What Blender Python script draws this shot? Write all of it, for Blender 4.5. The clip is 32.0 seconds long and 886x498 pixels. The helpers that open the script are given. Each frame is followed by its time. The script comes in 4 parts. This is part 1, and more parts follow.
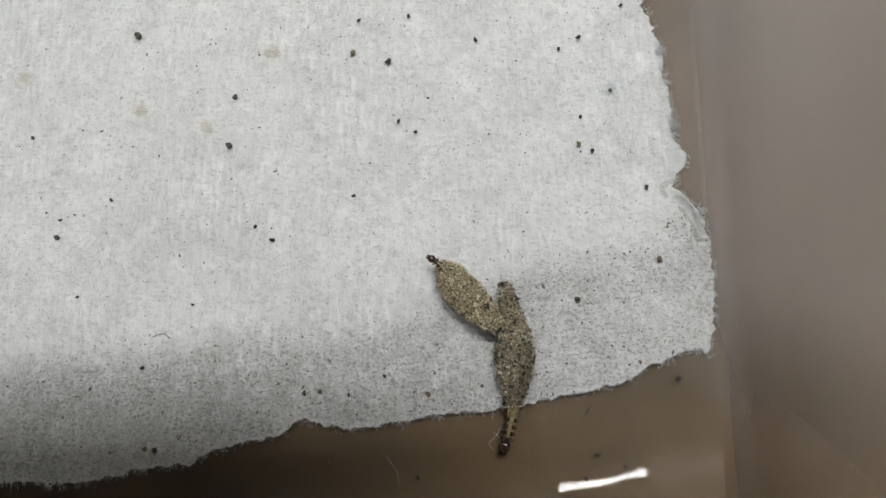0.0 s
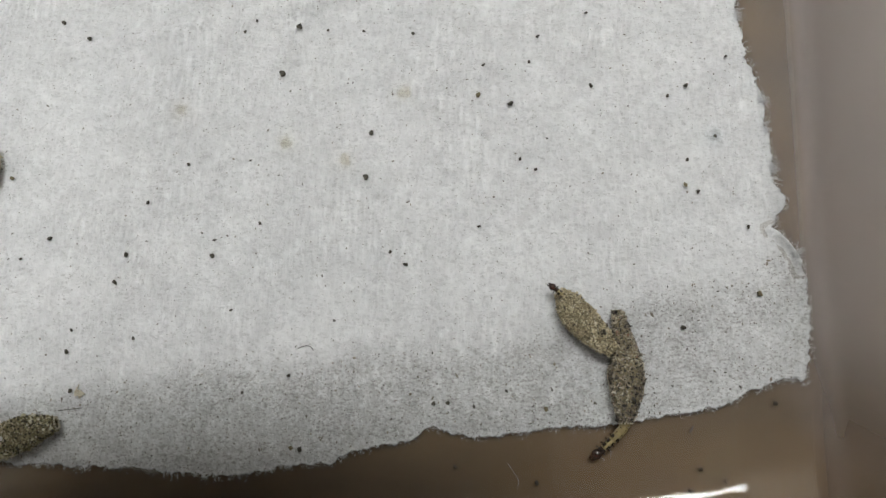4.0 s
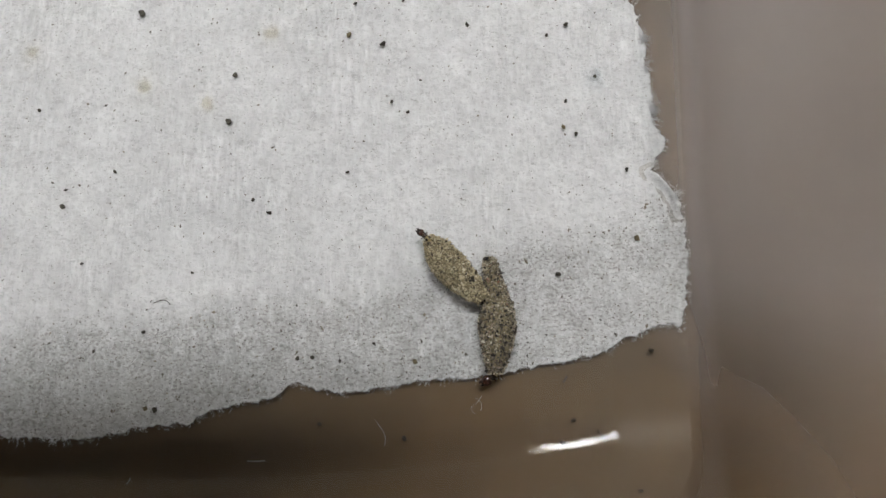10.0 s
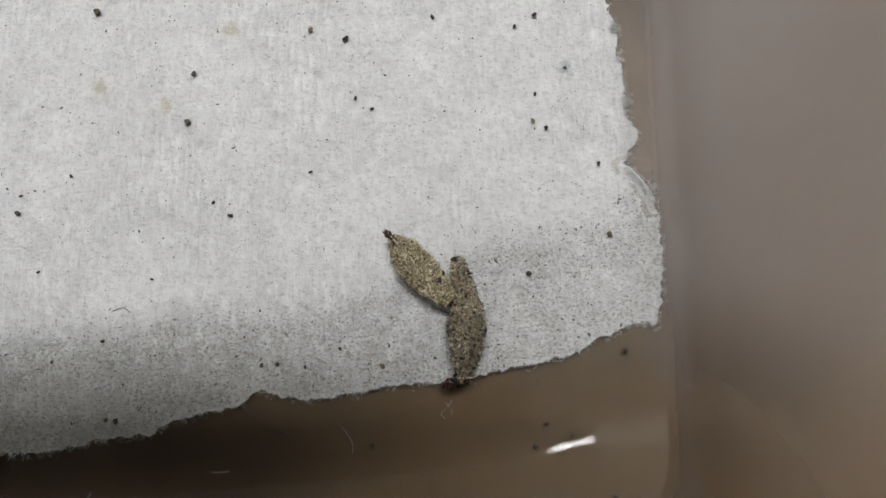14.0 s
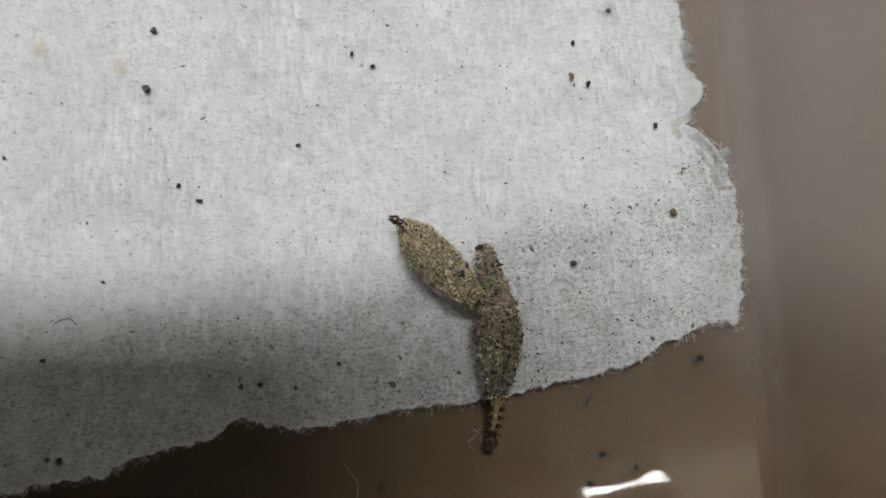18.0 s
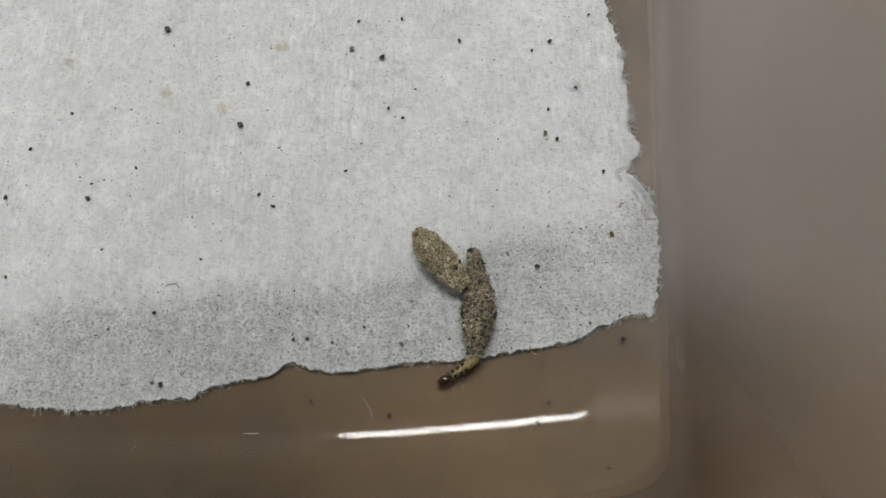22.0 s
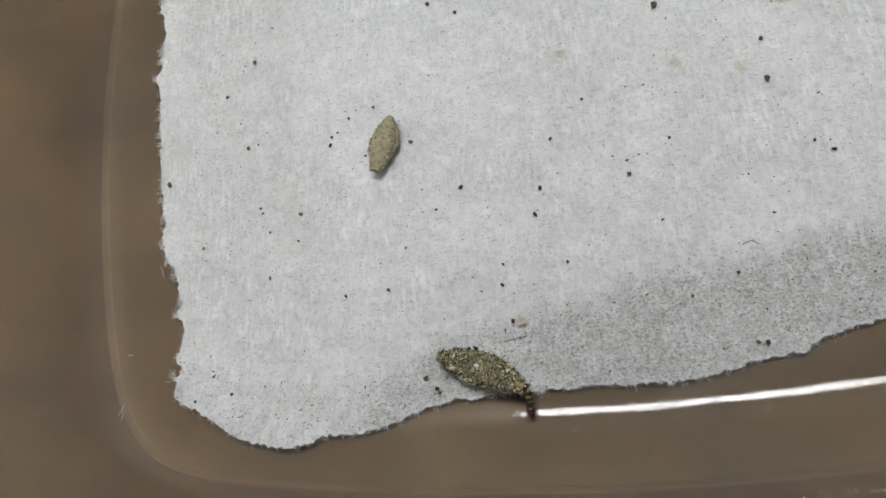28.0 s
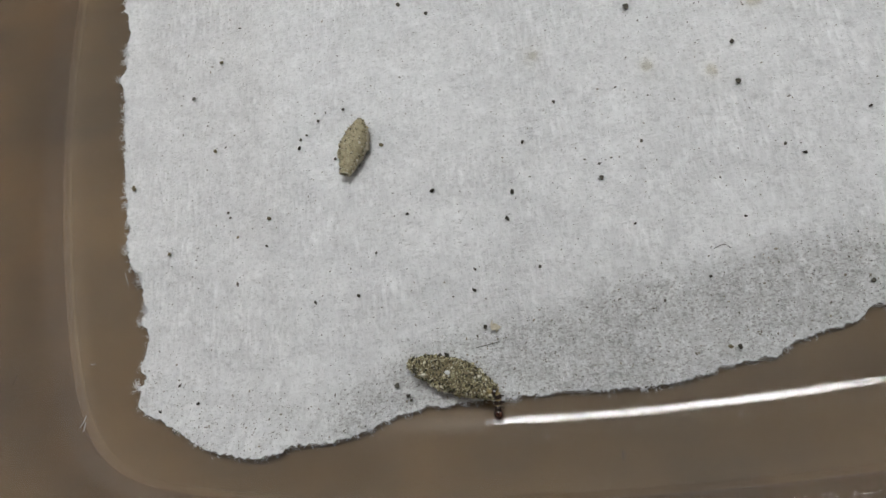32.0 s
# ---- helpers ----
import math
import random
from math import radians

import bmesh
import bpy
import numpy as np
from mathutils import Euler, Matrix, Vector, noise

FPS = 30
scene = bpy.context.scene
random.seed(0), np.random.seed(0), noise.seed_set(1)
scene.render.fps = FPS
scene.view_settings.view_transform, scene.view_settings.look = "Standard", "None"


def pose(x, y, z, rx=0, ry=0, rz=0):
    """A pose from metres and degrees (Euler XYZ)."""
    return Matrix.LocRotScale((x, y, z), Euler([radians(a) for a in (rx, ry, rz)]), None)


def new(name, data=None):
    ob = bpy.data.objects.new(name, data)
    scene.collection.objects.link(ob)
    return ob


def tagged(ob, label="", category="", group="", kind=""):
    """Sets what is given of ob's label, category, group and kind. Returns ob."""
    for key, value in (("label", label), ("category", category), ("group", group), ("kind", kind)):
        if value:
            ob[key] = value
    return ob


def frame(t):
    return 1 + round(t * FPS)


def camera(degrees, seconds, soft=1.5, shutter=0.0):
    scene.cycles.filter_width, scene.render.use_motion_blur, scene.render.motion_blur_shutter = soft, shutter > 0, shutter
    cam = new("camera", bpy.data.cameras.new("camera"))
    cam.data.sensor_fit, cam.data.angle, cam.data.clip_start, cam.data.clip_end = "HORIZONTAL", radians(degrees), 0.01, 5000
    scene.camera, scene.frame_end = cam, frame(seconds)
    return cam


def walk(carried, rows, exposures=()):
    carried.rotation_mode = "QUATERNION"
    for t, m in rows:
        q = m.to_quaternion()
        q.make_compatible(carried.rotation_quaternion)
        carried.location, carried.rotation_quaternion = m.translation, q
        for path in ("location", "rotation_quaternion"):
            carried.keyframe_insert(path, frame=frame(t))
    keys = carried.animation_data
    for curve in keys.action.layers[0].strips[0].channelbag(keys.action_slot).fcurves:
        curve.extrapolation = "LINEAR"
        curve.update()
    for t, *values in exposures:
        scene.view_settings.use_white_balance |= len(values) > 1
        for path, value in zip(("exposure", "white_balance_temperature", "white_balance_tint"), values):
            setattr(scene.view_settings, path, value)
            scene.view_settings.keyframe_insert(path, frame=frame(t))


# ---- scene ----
cam = camera(64.6, 32.0, soft=1.4, shutter=0.3)
CM = 0.01
# seconds, eye in centimetres over the tissue, and the turn in degrees
PATH = [
    (0, 0.001, -0.000, 6.146, 12.63, 3.96, 0.00),
    (0.5, 0.000, -0.010, 6.105, 12.59, 3.74, -0.11),
    (1, 0.000, -0.008, 6.101, 12.27, 3.78, -0.02),
    (1.5, 0.061, 0.068, 6.364, 11.66, 4.55, -0.46),
    (2, -0.142, 0.095, 6.684, 11.54, 5.35, -0.40),
    (2.5, -0.435, 0.130, 6.787, 12.00, 5.81, 0.52),
    (4.5, -0.933, 0.197, 6.981, 12.21, 4.96, 2.08),
    (5, -0.934, 0.269, 6.827, 12.18, 4.54, 1.89),
    (5.5, -0.410, -0.026, 6.617, 12.41, 4.34, 2.19),
    (6, -0.159, -0.151, 6.572, 12.31, 3.76, 1.60),
    (6.5, -0.138, -0.112, 6.481, 12.32, 3.71, 1.50),
    (7, 0.037, -0.226, 6.467, 12.39, 3.45, 1.41),
    (7.5, 0.014, -0.167, 6.441, 12.29, 3.12, 1.10),
    (8, 0.135, -0.174, 6.441, 12.23, 3.45, 0.96),
    (8.5, 0.080, -0.207, 6.486, 12.01, 3.31, 0.96),
    (9, 0.101, -0.240, 6.471, 11.89, 3.24, 1.08),
    (9.5, 0.120, -0.236, 6.473, 11.74, 3.33, 1.06),
    (10, 0.073, -0.152, 6.443, 11.42, 3.24, 0.99),
    (10.5, 0.097, -0.123, 6.435, 11.42, 3.42, 0.75),
    (11, 0.066, -0.141, 6.327, 11.68, 3.30, 0.88),
    (11.5, 0.179, -0.092, 6.188, 11.47, 3.14, 0.71),
    (12, 0.274, -0.083, 6.167, 11.47, 3.31, 0.44),
    (12.5, 0.222, -0.032, 6.187, 11.27, 3.37, 0.25),
    (13, 0.264, -0.015, 6.151, 11.34, 3.69, 0.08),
    (13.5, 0.239, -0.010, 6.123, 11.07, 3.37, 0.25),
    (14, 0.367, -0.061, 6.230, 10.94, 3.51, -0.11),
    (14.5, 0.302, -0.049, 6.095, 11.33, 3.23, 0.18),
    (16.5, 0.346, -0.002, 6.123, 11.28, 3.99, -0.12),
    (17, 0.373, 0.088, 6.073, 11.47, 4.21, -0.70),
    (17.5, 0.084, 0.159, 5.871, 10.33, 5.08, -1.69),
    (18, 0.157, 0.018, 4.957, 11.68, 4.11, -1.37),
    (18.5, 0.228, 0.208, 4.585, 8.27, 3.19, -1.22),
    (19, 0.203, 0.141, 4.613, 7.16, 4.74, -2.43),
    (19.5, 0.481, 0.166, 5.421, 14.31, 6.93, -2.25),
    (20, 0.466, -0.439, 6.298, 18.51, 6.60, -1.06),
    (20.5, 0.373, -0.349, 7.006, 19.16, 8.24, -0.85),
    (21, 0.604, -0.871, 7.188, 17.27, 6.83, 1.37),
    (21.5, 0.473, -0.993, 6.888, 16.89, 5.53, 3.22),
    (22, 0.490, -0.786, 6.792, 15.43, 5.00, 2.55),
    (22.5, 0.458, -0.680, 6.491, 16.09, 5.04, 2.33),
    (23, 0.445, -0.708, 6.496, 15.21, 4.67, 2.03),
    (23.5, -0.556, -0.545, 7.075, 13.75, 2.25, 2.10),
    (24, -4.057, -0.683, 8.167, 13.54, -1.88, 1.03),
    (24.5, -6.322, -0.959, 6.783, 12.84, -2.41, -3.62),
    (26.5, -5.423, -1.212, 7.235, 6.69, 2.32, -6.21),
    (27, -4.901, -1.370, 7.608, 12.34, 8.62, -5.07),
    (27.5, -4.658, -1.473, 7.448, 15.15, 12.22, -4.68),
    (28, -4.546, -1.514, 7.229, 17.98, 13.36, -3.74),
    (28.5, -4.484, -1.581, 7.033, 19.09, 13.35, -3.41),
    (29, -4.456, -1.567, 7.084, 17.99, 13.56, -3.56),
    (29.5, -4.483, -1.570, 7.138, 18.28, 12.73, -3.91),
    (30, -4.500, -1.577, 7.096, 18.71, 12.38, -4.00),
    (30.5, -4.493, -1.524, 7.117, 18.17, 12.18, -4.19),
    (31, -4.479, -1.569, 7.088, 18.64, 12.06, -4.04),
    (31.5, -4.458, -1.526, 7.096, 18.16, 12.01, -4.30),
    (32, -4.488, -1.433, 7.117, 17.81, 11.75, -4.55),]
walk(cam, [(t, pose(x * CM, y * CM, z * CM, rx, ry, rz)) for t, x, y, z, rx, ry, rz in PATH],
     exposures=[(0.0, 0.14, 6500, 11), (2.5, 0.13, 6500, 11), (4.5, -0.04, 6500, 12), (6.0, 0.08, 6500, 13), (14.0, 0.08, 6500, 14), (17.0, 0.11, 6500, 12), (18.5, 0.2, 6500, 12), (19.5, 0.25, 6600, 13), (20.5, 0.0, 6500, 12), (21.0, -0.13, 6500, 12), (22.0, -0.13, 6500, 12), (24.0, -0.03, 6350, 12), (24.5, 0.16, 6350, 12), (26.5, 0.25, 6350, 11), (27.0, 0.25, 6400, 12), (27.5, 0.06, 6400, 12), (28.2, -0.1, 6400, 12), (29.0, -0.17, 6400, 13), (32.0, -0.15, 6400, 13)])

# ---------------------------------------------------------------- light
world = bpy.data.worlds.new("world")
scene.world = world
world.use_nodes = True
world.node_tree.nodes["Background"].inputs[0].default_value = (0.8, 0.85, 0.95, 1)
world.node_tree.nodes["Background"].inputs[1].default_value = 0.05

LAMP = Vector((0.08, 0.73, 1.88))
lamp_data = bpy.data.lights.new("tube_light", "AREA")
lamp_data.shape, lamp_data.size, lamp_data.size_y = "RECTANGLE", 1.23, 0.22
lamp_data.energy, lamp_data.color = 29.5, (1.0, 0.99, 0.965)
lamp = new("tube_light", lamp_data)
lamp.matrix_world = pose(LAMP.x, LAMP.y, LAMP.z + 0.015)
# unseen fill lamp, added to lift the shadows and brighten the right wall
FILL_AT = Vector((-1.88, -0.15, 1.88))
fill_lamp = new("tube_light", lamp_data.copy())
fill_lamp.data.energy, fill_lamp.data.size, fill_lamp.data.size_y = 8.0, 0.3, 1.2
fill_lamp.matrix_world = pose(FILL_AT.x, FILL_AT.y, FILL_AT.z - 0.02)


# ---------------------------------------------------------------- materials
class Nodes:
    """Short hand for one material's node tree."""

    def __init__(self, name):
        self.mat = bpy.data.materials.new(name)
        self.mat.use_nodes = True
        self.tree = self.mat.node_tree
        self.bsdf = self.tree.nodes["Principled BSDF"]
        self.out = self.tree.nodes["Material Output"]
        self.pos = self.add("ShaderNodeNewGeometry").outputs["Position"]

    def add(self, kind, **values):
        node = self.tree.nodes.new(kind)
        for key, value in values.items():
            node.inputs[key].default_value = value
        return node

    def link(self, a, b):
        self.tree.links.new(a, b)

    def stretched(self, sx, sy, sz, turn=0.0):
        m = self.add("ShaderNodeMapping")
        m.inputs["Scale"].default_value = (sx, sy, sz)
        m.inputs["Rotation"].default_value = (0, 0, radians(turn))
        self.link(self.pos, m.inputs["Vector"])
        return m.outputs[0]

    def noise(self, scale, detail=3.0, rough=0.55, vector=None):
        n = self.add("ShaderNodeTexNoise", Scale=scale, Detail=detail, Roughness=rough)
        self.link(vector or self.pos, n.inputs["Vector"])
        return n.outputs["Fac"]

    def ramp(self, fac, *stops):
        r = self.add("ShaderNodeValToRGB")
        els = r.color_ramp.elements
        while len(els) < len(stops):
            els.new(0.5)
        for el, (at, col) in zip(els, stops):
            el.position, el.color = at, (*col, 1) if len(col) == 3 else col
        self.link(fac, r.inputs[0])
        return r.outputs[0]

    def mix(self, fac, a, b, kind="MIX"):
        m = self.tree.nodes.new("ShaderNodeMix")
        m.data_type, m.blend_type = "RGBA", kind
        for value, socket in ((fac, m.inputs[0]), (a, m.inputs[6]), (b, m.inputs[7])):
            if isinstance(value, (int, float)):
                socket.default_value = value
            elif isinstance(value, tuple):
                socket.default_value = (*value, 1)
            else:
                self.link(value, socket)
        return m.outputs[2]

    def math(self, op, a, b=0.0, c=0.0):
        m = self.tree.nodes.new("ShaderNodeMath")
        m.operation = op
        for value, socket in zip((a, b, c), m.inputs):
            if isinstance(value, (int, float)):
                socket.default_value = value
            else:
                self.link(value, socket)
        return m.outputs[0]

    def bump(self, height, distance, strength=1.0, below=None):
        b = self.add("ShaderNodeBump", Strength=strength, Distance=distance)
        self.link(height, b.inputs["Height"])
        if below:
            self.link(below, b.inputs["Normal"])
        return b.outputs[0]

    def done(self, color, rough, normal=None, metal=0.0, spec=0.5):
        for value, key in ((color, "Base Color"), (rough, "Roughness"), (normal, "Normal")):
            if value is None:
                continue
            if isinstance(value, (int, float)):
                self.bsdf.inputs[key].default_value = value
            elif isinstance(value, tuple):
                self.bsdf.inputs[key].default_value = (*value, 1)
            else:
                self.link(value, self.bsdf.inputs[key])
        self.bsdf.inputs["Metallic"].default_value = metal
        self.bsdf.inputs["Specular IOR Level"].default_value = spec
        return self.mat


def grey(v):
    return (v, v, v)


def paper_material():
    """Fluffy white tissue; where the upper ply is torn away (attribute "bare") it is thinner, greyer and full of dust."""
    n = Nodes("tissue_paper")
    bare = n.add("ShaderNodeAttribute")
    bare.attribute_name = "bare"
    cloud = n.noise(230, 5, 0.6)
    ragged = n.math("ADD", bare.outputs["Fac"], n.math("MULTIPLY", n.math("SUBTRACT", n.noise(520, 5, 0.7), 0.5), 0.9))
    rim = n.add("ShaderNodeAttribute")
    rim.attribute_name = "rim"
    grey_zone = n.math("MULTIPLY", n.ramp(ragged, (0.2, grey(0.0)), (0.85, grey(1.0))), n.math("MULTIPLY_ADD", rim.outputs["Fac"], 0.6, 0.4))
    warp = n.add("ShaderNodeTexNoise", Scale=700.0, Detail=2.0)
    n.link(n.pos, warp.inputs["Vector"])
    bent = n.add("ShaderNodeVectorMath")
    bent.operation = "MULTIPLY_ADD"
    n.link(warp.outputs["Color"], bent.inputs[0])
    bent.inputs[1].default_value = (0.0009, 0.0009, 0.0)
    n.link(n.pos, bent.inputs[2])
    straight, n.pos = n.pos, bent.outputs[0]
    fibre_a = n.noise(1.0, 3, 0.6, n.stretched(1100, 2900, 2500, 24))
    fibre_b = n.noise(1.0, 3, 0.6, n.stretched(3000, 1000, 2500, 8))
    fibre_c = n.noise(1.0, 2, 0.6, n.stretched(1300, 3000, 2500, -50))
    n.pos = straight
    fluff = n.math("MAXIMUM", fibre_a, n.math("MAXIMUM", fibre_b, fibre_c))
    # pulp gathered in dense white clumps, with thinner places between
    clump = n.math("ADD", n.math("MULTIPLY", n.noise(620, 4, 0.65), 0.6), n.math("MULTIPLY", n.noise(1.0, 3, 0.6, n.stretched(1500, 900, 1500, 10)), 0.4))
    tone = n.ramp(cloud, (0.32, (0.785, 0.801, 0.808)), (0.68, (0.866, 0.882, 0.888)))
    tone = n.mix(1.0, tone, n.ramp(clump, (0.38, grey(0.92)), (0.50, grey(0.97)), (0.60, grey(1.04))), "MULTIPLY")
    tone = n.mix(0.9, tone, n.ramp(fluff, (0.44, grey(0.80)), (0.55, grey(0.965)), (0.68, grey(1.03))), "MULTIPLY")
    speck = n.math("ADD", n.math("MULTIPLY", n.noise(2600, 3, 0.7), 0.55), n.math("MULTIPLY", clump, 0.45))
    thin = n.ramp(speck, (0.34, (0.60, 0.60, 0.59)), (0.64, (0.94, 0.94, 0.935)))
    tone = n.mix(grey_zone, tone, n.mix(1.0, tone, thin, "MULTIPLY"))
    # fine frass dust caught in the pores
    pits = n.noise(1.0, 2, 0.5, n.stretched(3000, 4200, 4000, -12))
    where = n.noise(420, 3)
    level = n.math("ADD", n.math("MULTIPLY", where, 0.18), n.math("MULTIPLY_ADD", grey_zone, 0.118, -0.008))
    dust = n.ramp(n.math("ADD", pits, level), (0.71, grey(0.0)), (0.86, grey(1.0)))
    tone = n.mix(n.math("MULTIPLY", dust, 0.55), tone, (0.23, 0.225, 0.21))
    # the embossed ribs run across the sheet's edge in patches, their shading painted into the tone too
    rib = n.noise(1.0, 2, 0.5, n.stretched(1900, 330, 1500, 7))
    ribbed = n.math("MULTIPLY", rib, n.ramp(n.noise(95, 2), (0.42, grey(0.25)), (0.6, grey(1.0))))
    tone = n.mix(1.0, tone, n.ramp(ribbed, (0.15, grey(0.99)), (0.42, grey(0.93)), (0.62, grey(1.05))), "MULTIPLY")
    normal = n.bump(fluff, 0.00028, 0.7, n.bump(ribbed, 0.0007, 0.6, n.bump(clump, 0.0006, 0.5, n.bump(cloud, 0.0010, 0.6))))
    # the torn rim thins out into loose fibres, and some light passes through the sheet
    ragged_rim = n.math("ADD", rim.outputs["Fac"], n.math("MULTIPLY", n.math("SUBTRACT", n.math("ADD", n.math("MULTIPLY", fluff, 0.6), n.math("MULTIPLY", n.noise(900, 3), 0.4)), 0.54), 1.7))
    n.done(tone, 0.9, normal, spec=0.15)
    back, sheet, gone, whole = n.add("ShaderNodeBsdfTranslucent"), n.add("ShaderNodeMixShader"), n.add("ShaderNodeBsdfTransparent"), n.add("ShaderNodeMixShader")
    n.link(tone, back.inputs[0])
    sheet.inputs[0].default_value = 0.22
    n.link(n.bsdf.outputs[0], sheet.inputs[1])
    n.link(back.outputs[0], sheet.inputs[2])
    n.link(n.ramp(ragged_rim, (0.05, grey(0.0)), (0.4, grey(1.0))), whole.inputs[0])
    n.link(gone.outputs[0], whole.inputs[1])
    n.link(sheet.outputs[0], whole.inputs[2])
    n.link(whole.outputs[0], n.out.inputs["Surface"])
    return n.mat


PAPER = paper_material()


def stain_material(name, colour, strength):
    n = Nodes(name)
    at = n.add("ShaderNodeTexCoord").outputs["Object"]
    length = n.add("ShaderNodeVectorMath")
    length.operation = "LENGTH"
    n.link(at, length.inputs[0])
    edge = n.math("ADD", n.math("MULTIPLY", length.outputs["Value"], 480), n.math("MULTIPLY", n.noise(1400, 4), 1.1))
    n.link(n.ramp(edge, (0.7, grey(strength)), (1.5, grey(0.0))), n.bsdf.inputs["Alpha"])
    return n.done(colour, 0.9, spec=0.1)


STAIN_YELLOW = stain_material("stain_yellow", (0.84, 0.74, 0.42), 0.26)
STAIN_GREEN = stain_material("stain_green", (0.72, 0.66, 0.36), 0.3)
STAIN_BLUE = stain_material("stain_blue", (0.30, 0.45, 0.52), 0.28)


def island_material(name, stops, rough, spec=0.4, patch=((0.76, 0.73, 0.68), (0.97, 0.96, 0.93))):
    n = Nodes(name)
    pick = n.add("ShaderNodeNewGeometry").outputs["Random Per Island"]
    tone = n.ramp(pick, *stops)
    tone = n.mix(0.5, tone, n.ramp(n.noise(4000, 2), (0.3, grey(0.6)), (0.7, grey(1.0))), "MULTIPLY")
    tone = n.mix(1.0, tone, n.ramp(n.noise(520, 3), (0.36, patch[0]), (0.52, patch[1]), (0.68, (1.0, 1.0, 1.0))), "MULTIPLY")
    return n.done(tone, rough, spec=spec)


SAND = island_material("sand_grains", ((0.0, (0.05, 0.043, 0.03)), (0.14, (0.09, 0.075, 0.05)), (0.20, (0.34, 0.298, 0.195)), (0.6, (0.51, 0.45, 0.30)),
                                       (0.9, (0.60, 0.535, 0.385)), (1.0, (0.74, 0.70, 0.59))), 0.75)
SAND_DARK = island_material("sand_grains_dark", ((0.0, (0.025, 0.024, 0.024)), (0.26, (0.075, 0.07, 0.06)), (0.36, (0.22, 0.20, 0.155)), (0.7, (0.40, 0.365, 0.28)),
                                                 (0.92, (0.58, 0.545, 0.45)), (0.96, (0.27, 0.14, 0.09)), (1.0, (0.66, 0.63, 0.56))), 0.75, patch=((0.36, 0.33, 0.34), (0.92, 0.90, 0.86)))
SAND_GREEN = island_material("sand_grains_olive", ((0.0, (0.028, 0.027, 0.018)), (0.28, (0.075, 0.07, 0.042)), (0.38, (0.24, 0.215, 0.115)), (0.66, (0.42, 0.385, 0.23)),
                                                   (0.9, (0.60, 0.57, 0.42)), (1.0, (0.78, 0.77, 0.68))), 0.7)

SAND_PALE = island_material("sand_grains_pale", ((0.0, (0.06, 0.056, 0.04)), (0.12, (0.16, 0.145, 0.09)), (0.24, (0.34, 0.30, 0.18)), (0.6, (0.50, 0.455, 0.30)),
                                                 (0.9, (0.62, 0.58, 0.42)), (1.0, (0.78, 0.76, 0.66))), 0.75)


def silk_material(name, dark, light):
    n = Nodes(name)
    tone = n.ramp(n.noise(1800, 4), (0.3, dark), (0.7, light))
    return n.done(tone, 0.8, n.bump(n.noise(5200, 3), 0.0002, 0.8), spec=0.2)


# silk darkened to stand in for shade in the gaps between grains
SILK_SHADED = silk_material("case_silk_shaded", (0.12, 0.103, 0.064), (0.27, 0.232, 0.145))
SILK_BUFF = silk_material("case_silk_buff", (0.30, 0.265, 0.17), (0.50, 0.45, 0.31))
SILK_PALE = silk_material("case_silk_pale", (0.45, 0.41, 0.31), (0.62, 0.58, 0.47))


def speckled(name, dark, light, rough, spec=0.4, scale=3500.0):
    n = Nodes(name)
    fac = n.noise(scale, 3)
    return n.done(n.ramp(fac, (0.3, dark), (0.7, light)), rough, n.bump(fac, 0.00008, 0.5), spec=spec)


FRASS = speckled("frass_dark", (0.018, 0.016, 0.012), (0.06, 0.052, 0.038), 0.75)
FRASS_TAN = speckled("frass_tan", (0.075, 0.062, 0.036), (0.21, 0.178, 0.105), 0.8)
FRASS_GREY = speckled("frass_grey", (0.03, 0.028, 0.022), (0.10, 0.093, 0.07), 0.75)
DUST = island_material("dust", ((0.0, (0.06, 0.056, 0.048)), (0.5, (0.20, 0.18, 0.15)), (1.0, (0.38, 0.35, 0.29))), 0.85)


def fibre_material():
    """White pulp fibres that let part of the light through."""
    n = Nodes("paper_fibre")
    tone = n.ramp(n.noise(3500, 2), (0.3, (0.77, 0.78, 0.79)), (0.7, (0.88, 0.888, 0.90)))
    front, back, both = n.add("ShaderNodeBsdfDiffuse"), n.add("ShaderNodeBsdfTranslucent"), n.add("ShaderNodeMixShader")
    n.link(tone, front.inputs[0])
    n.link(tone, back.inputs[0])
    both.inputs[0].default_value = 0.45
    n.link(front.outputs[0], both.inputs[1])
    n.link(back.outputs[0], both.inputs[2])
    n.link(both.outputs[0], n.out.inputs["Surface"])
    return n.mat


FIBRE = fibre_material()
LINT = speckled("dark_lint", (0.05, 0.05, 0.05), (0.14, 0.13, 0.12), 0.8)
HEAD = speckled("head_capsule", (0.014, 0.006, 0.004), (0.045, 0.015, 0.009), 0.22, 0.6, 1500)
PLATE = speckled("dark_plate", (0.012, 0.008, 0.006), (0.035, 0.02, 0.013), 0.25, 0.6)
SKIN = speckled("larva_skin", (0.165, 0.130, 0.052), (0.30, 0.243, 0.108), 0.35, 0.5, 1500)


def web_material():
    """Loose pale silk that fades out from the case over the tissue."""
    n = Nodes("silk_web")
    fade = n.add("ShaderNodeAttribute")
    fade.attribute_name = "fade"
    cover = n.math("MULTIPLY", fade.outputs["Fac"], n.ramp(n.noise(2200, 4, 0.7), (0.36, grey(0.1)), (0.62, grey(0.8))))
    n.link(cover, n.bsdf.inputs["Alpha"])
    return n.done(n.ramp(n.noise(1500, 3), (0.3, (0.50, 0.49, 0.44)), (0.7, (0.74, 0.73, 0.69))), 0.85, spec=0.2)


WEB = web_material()


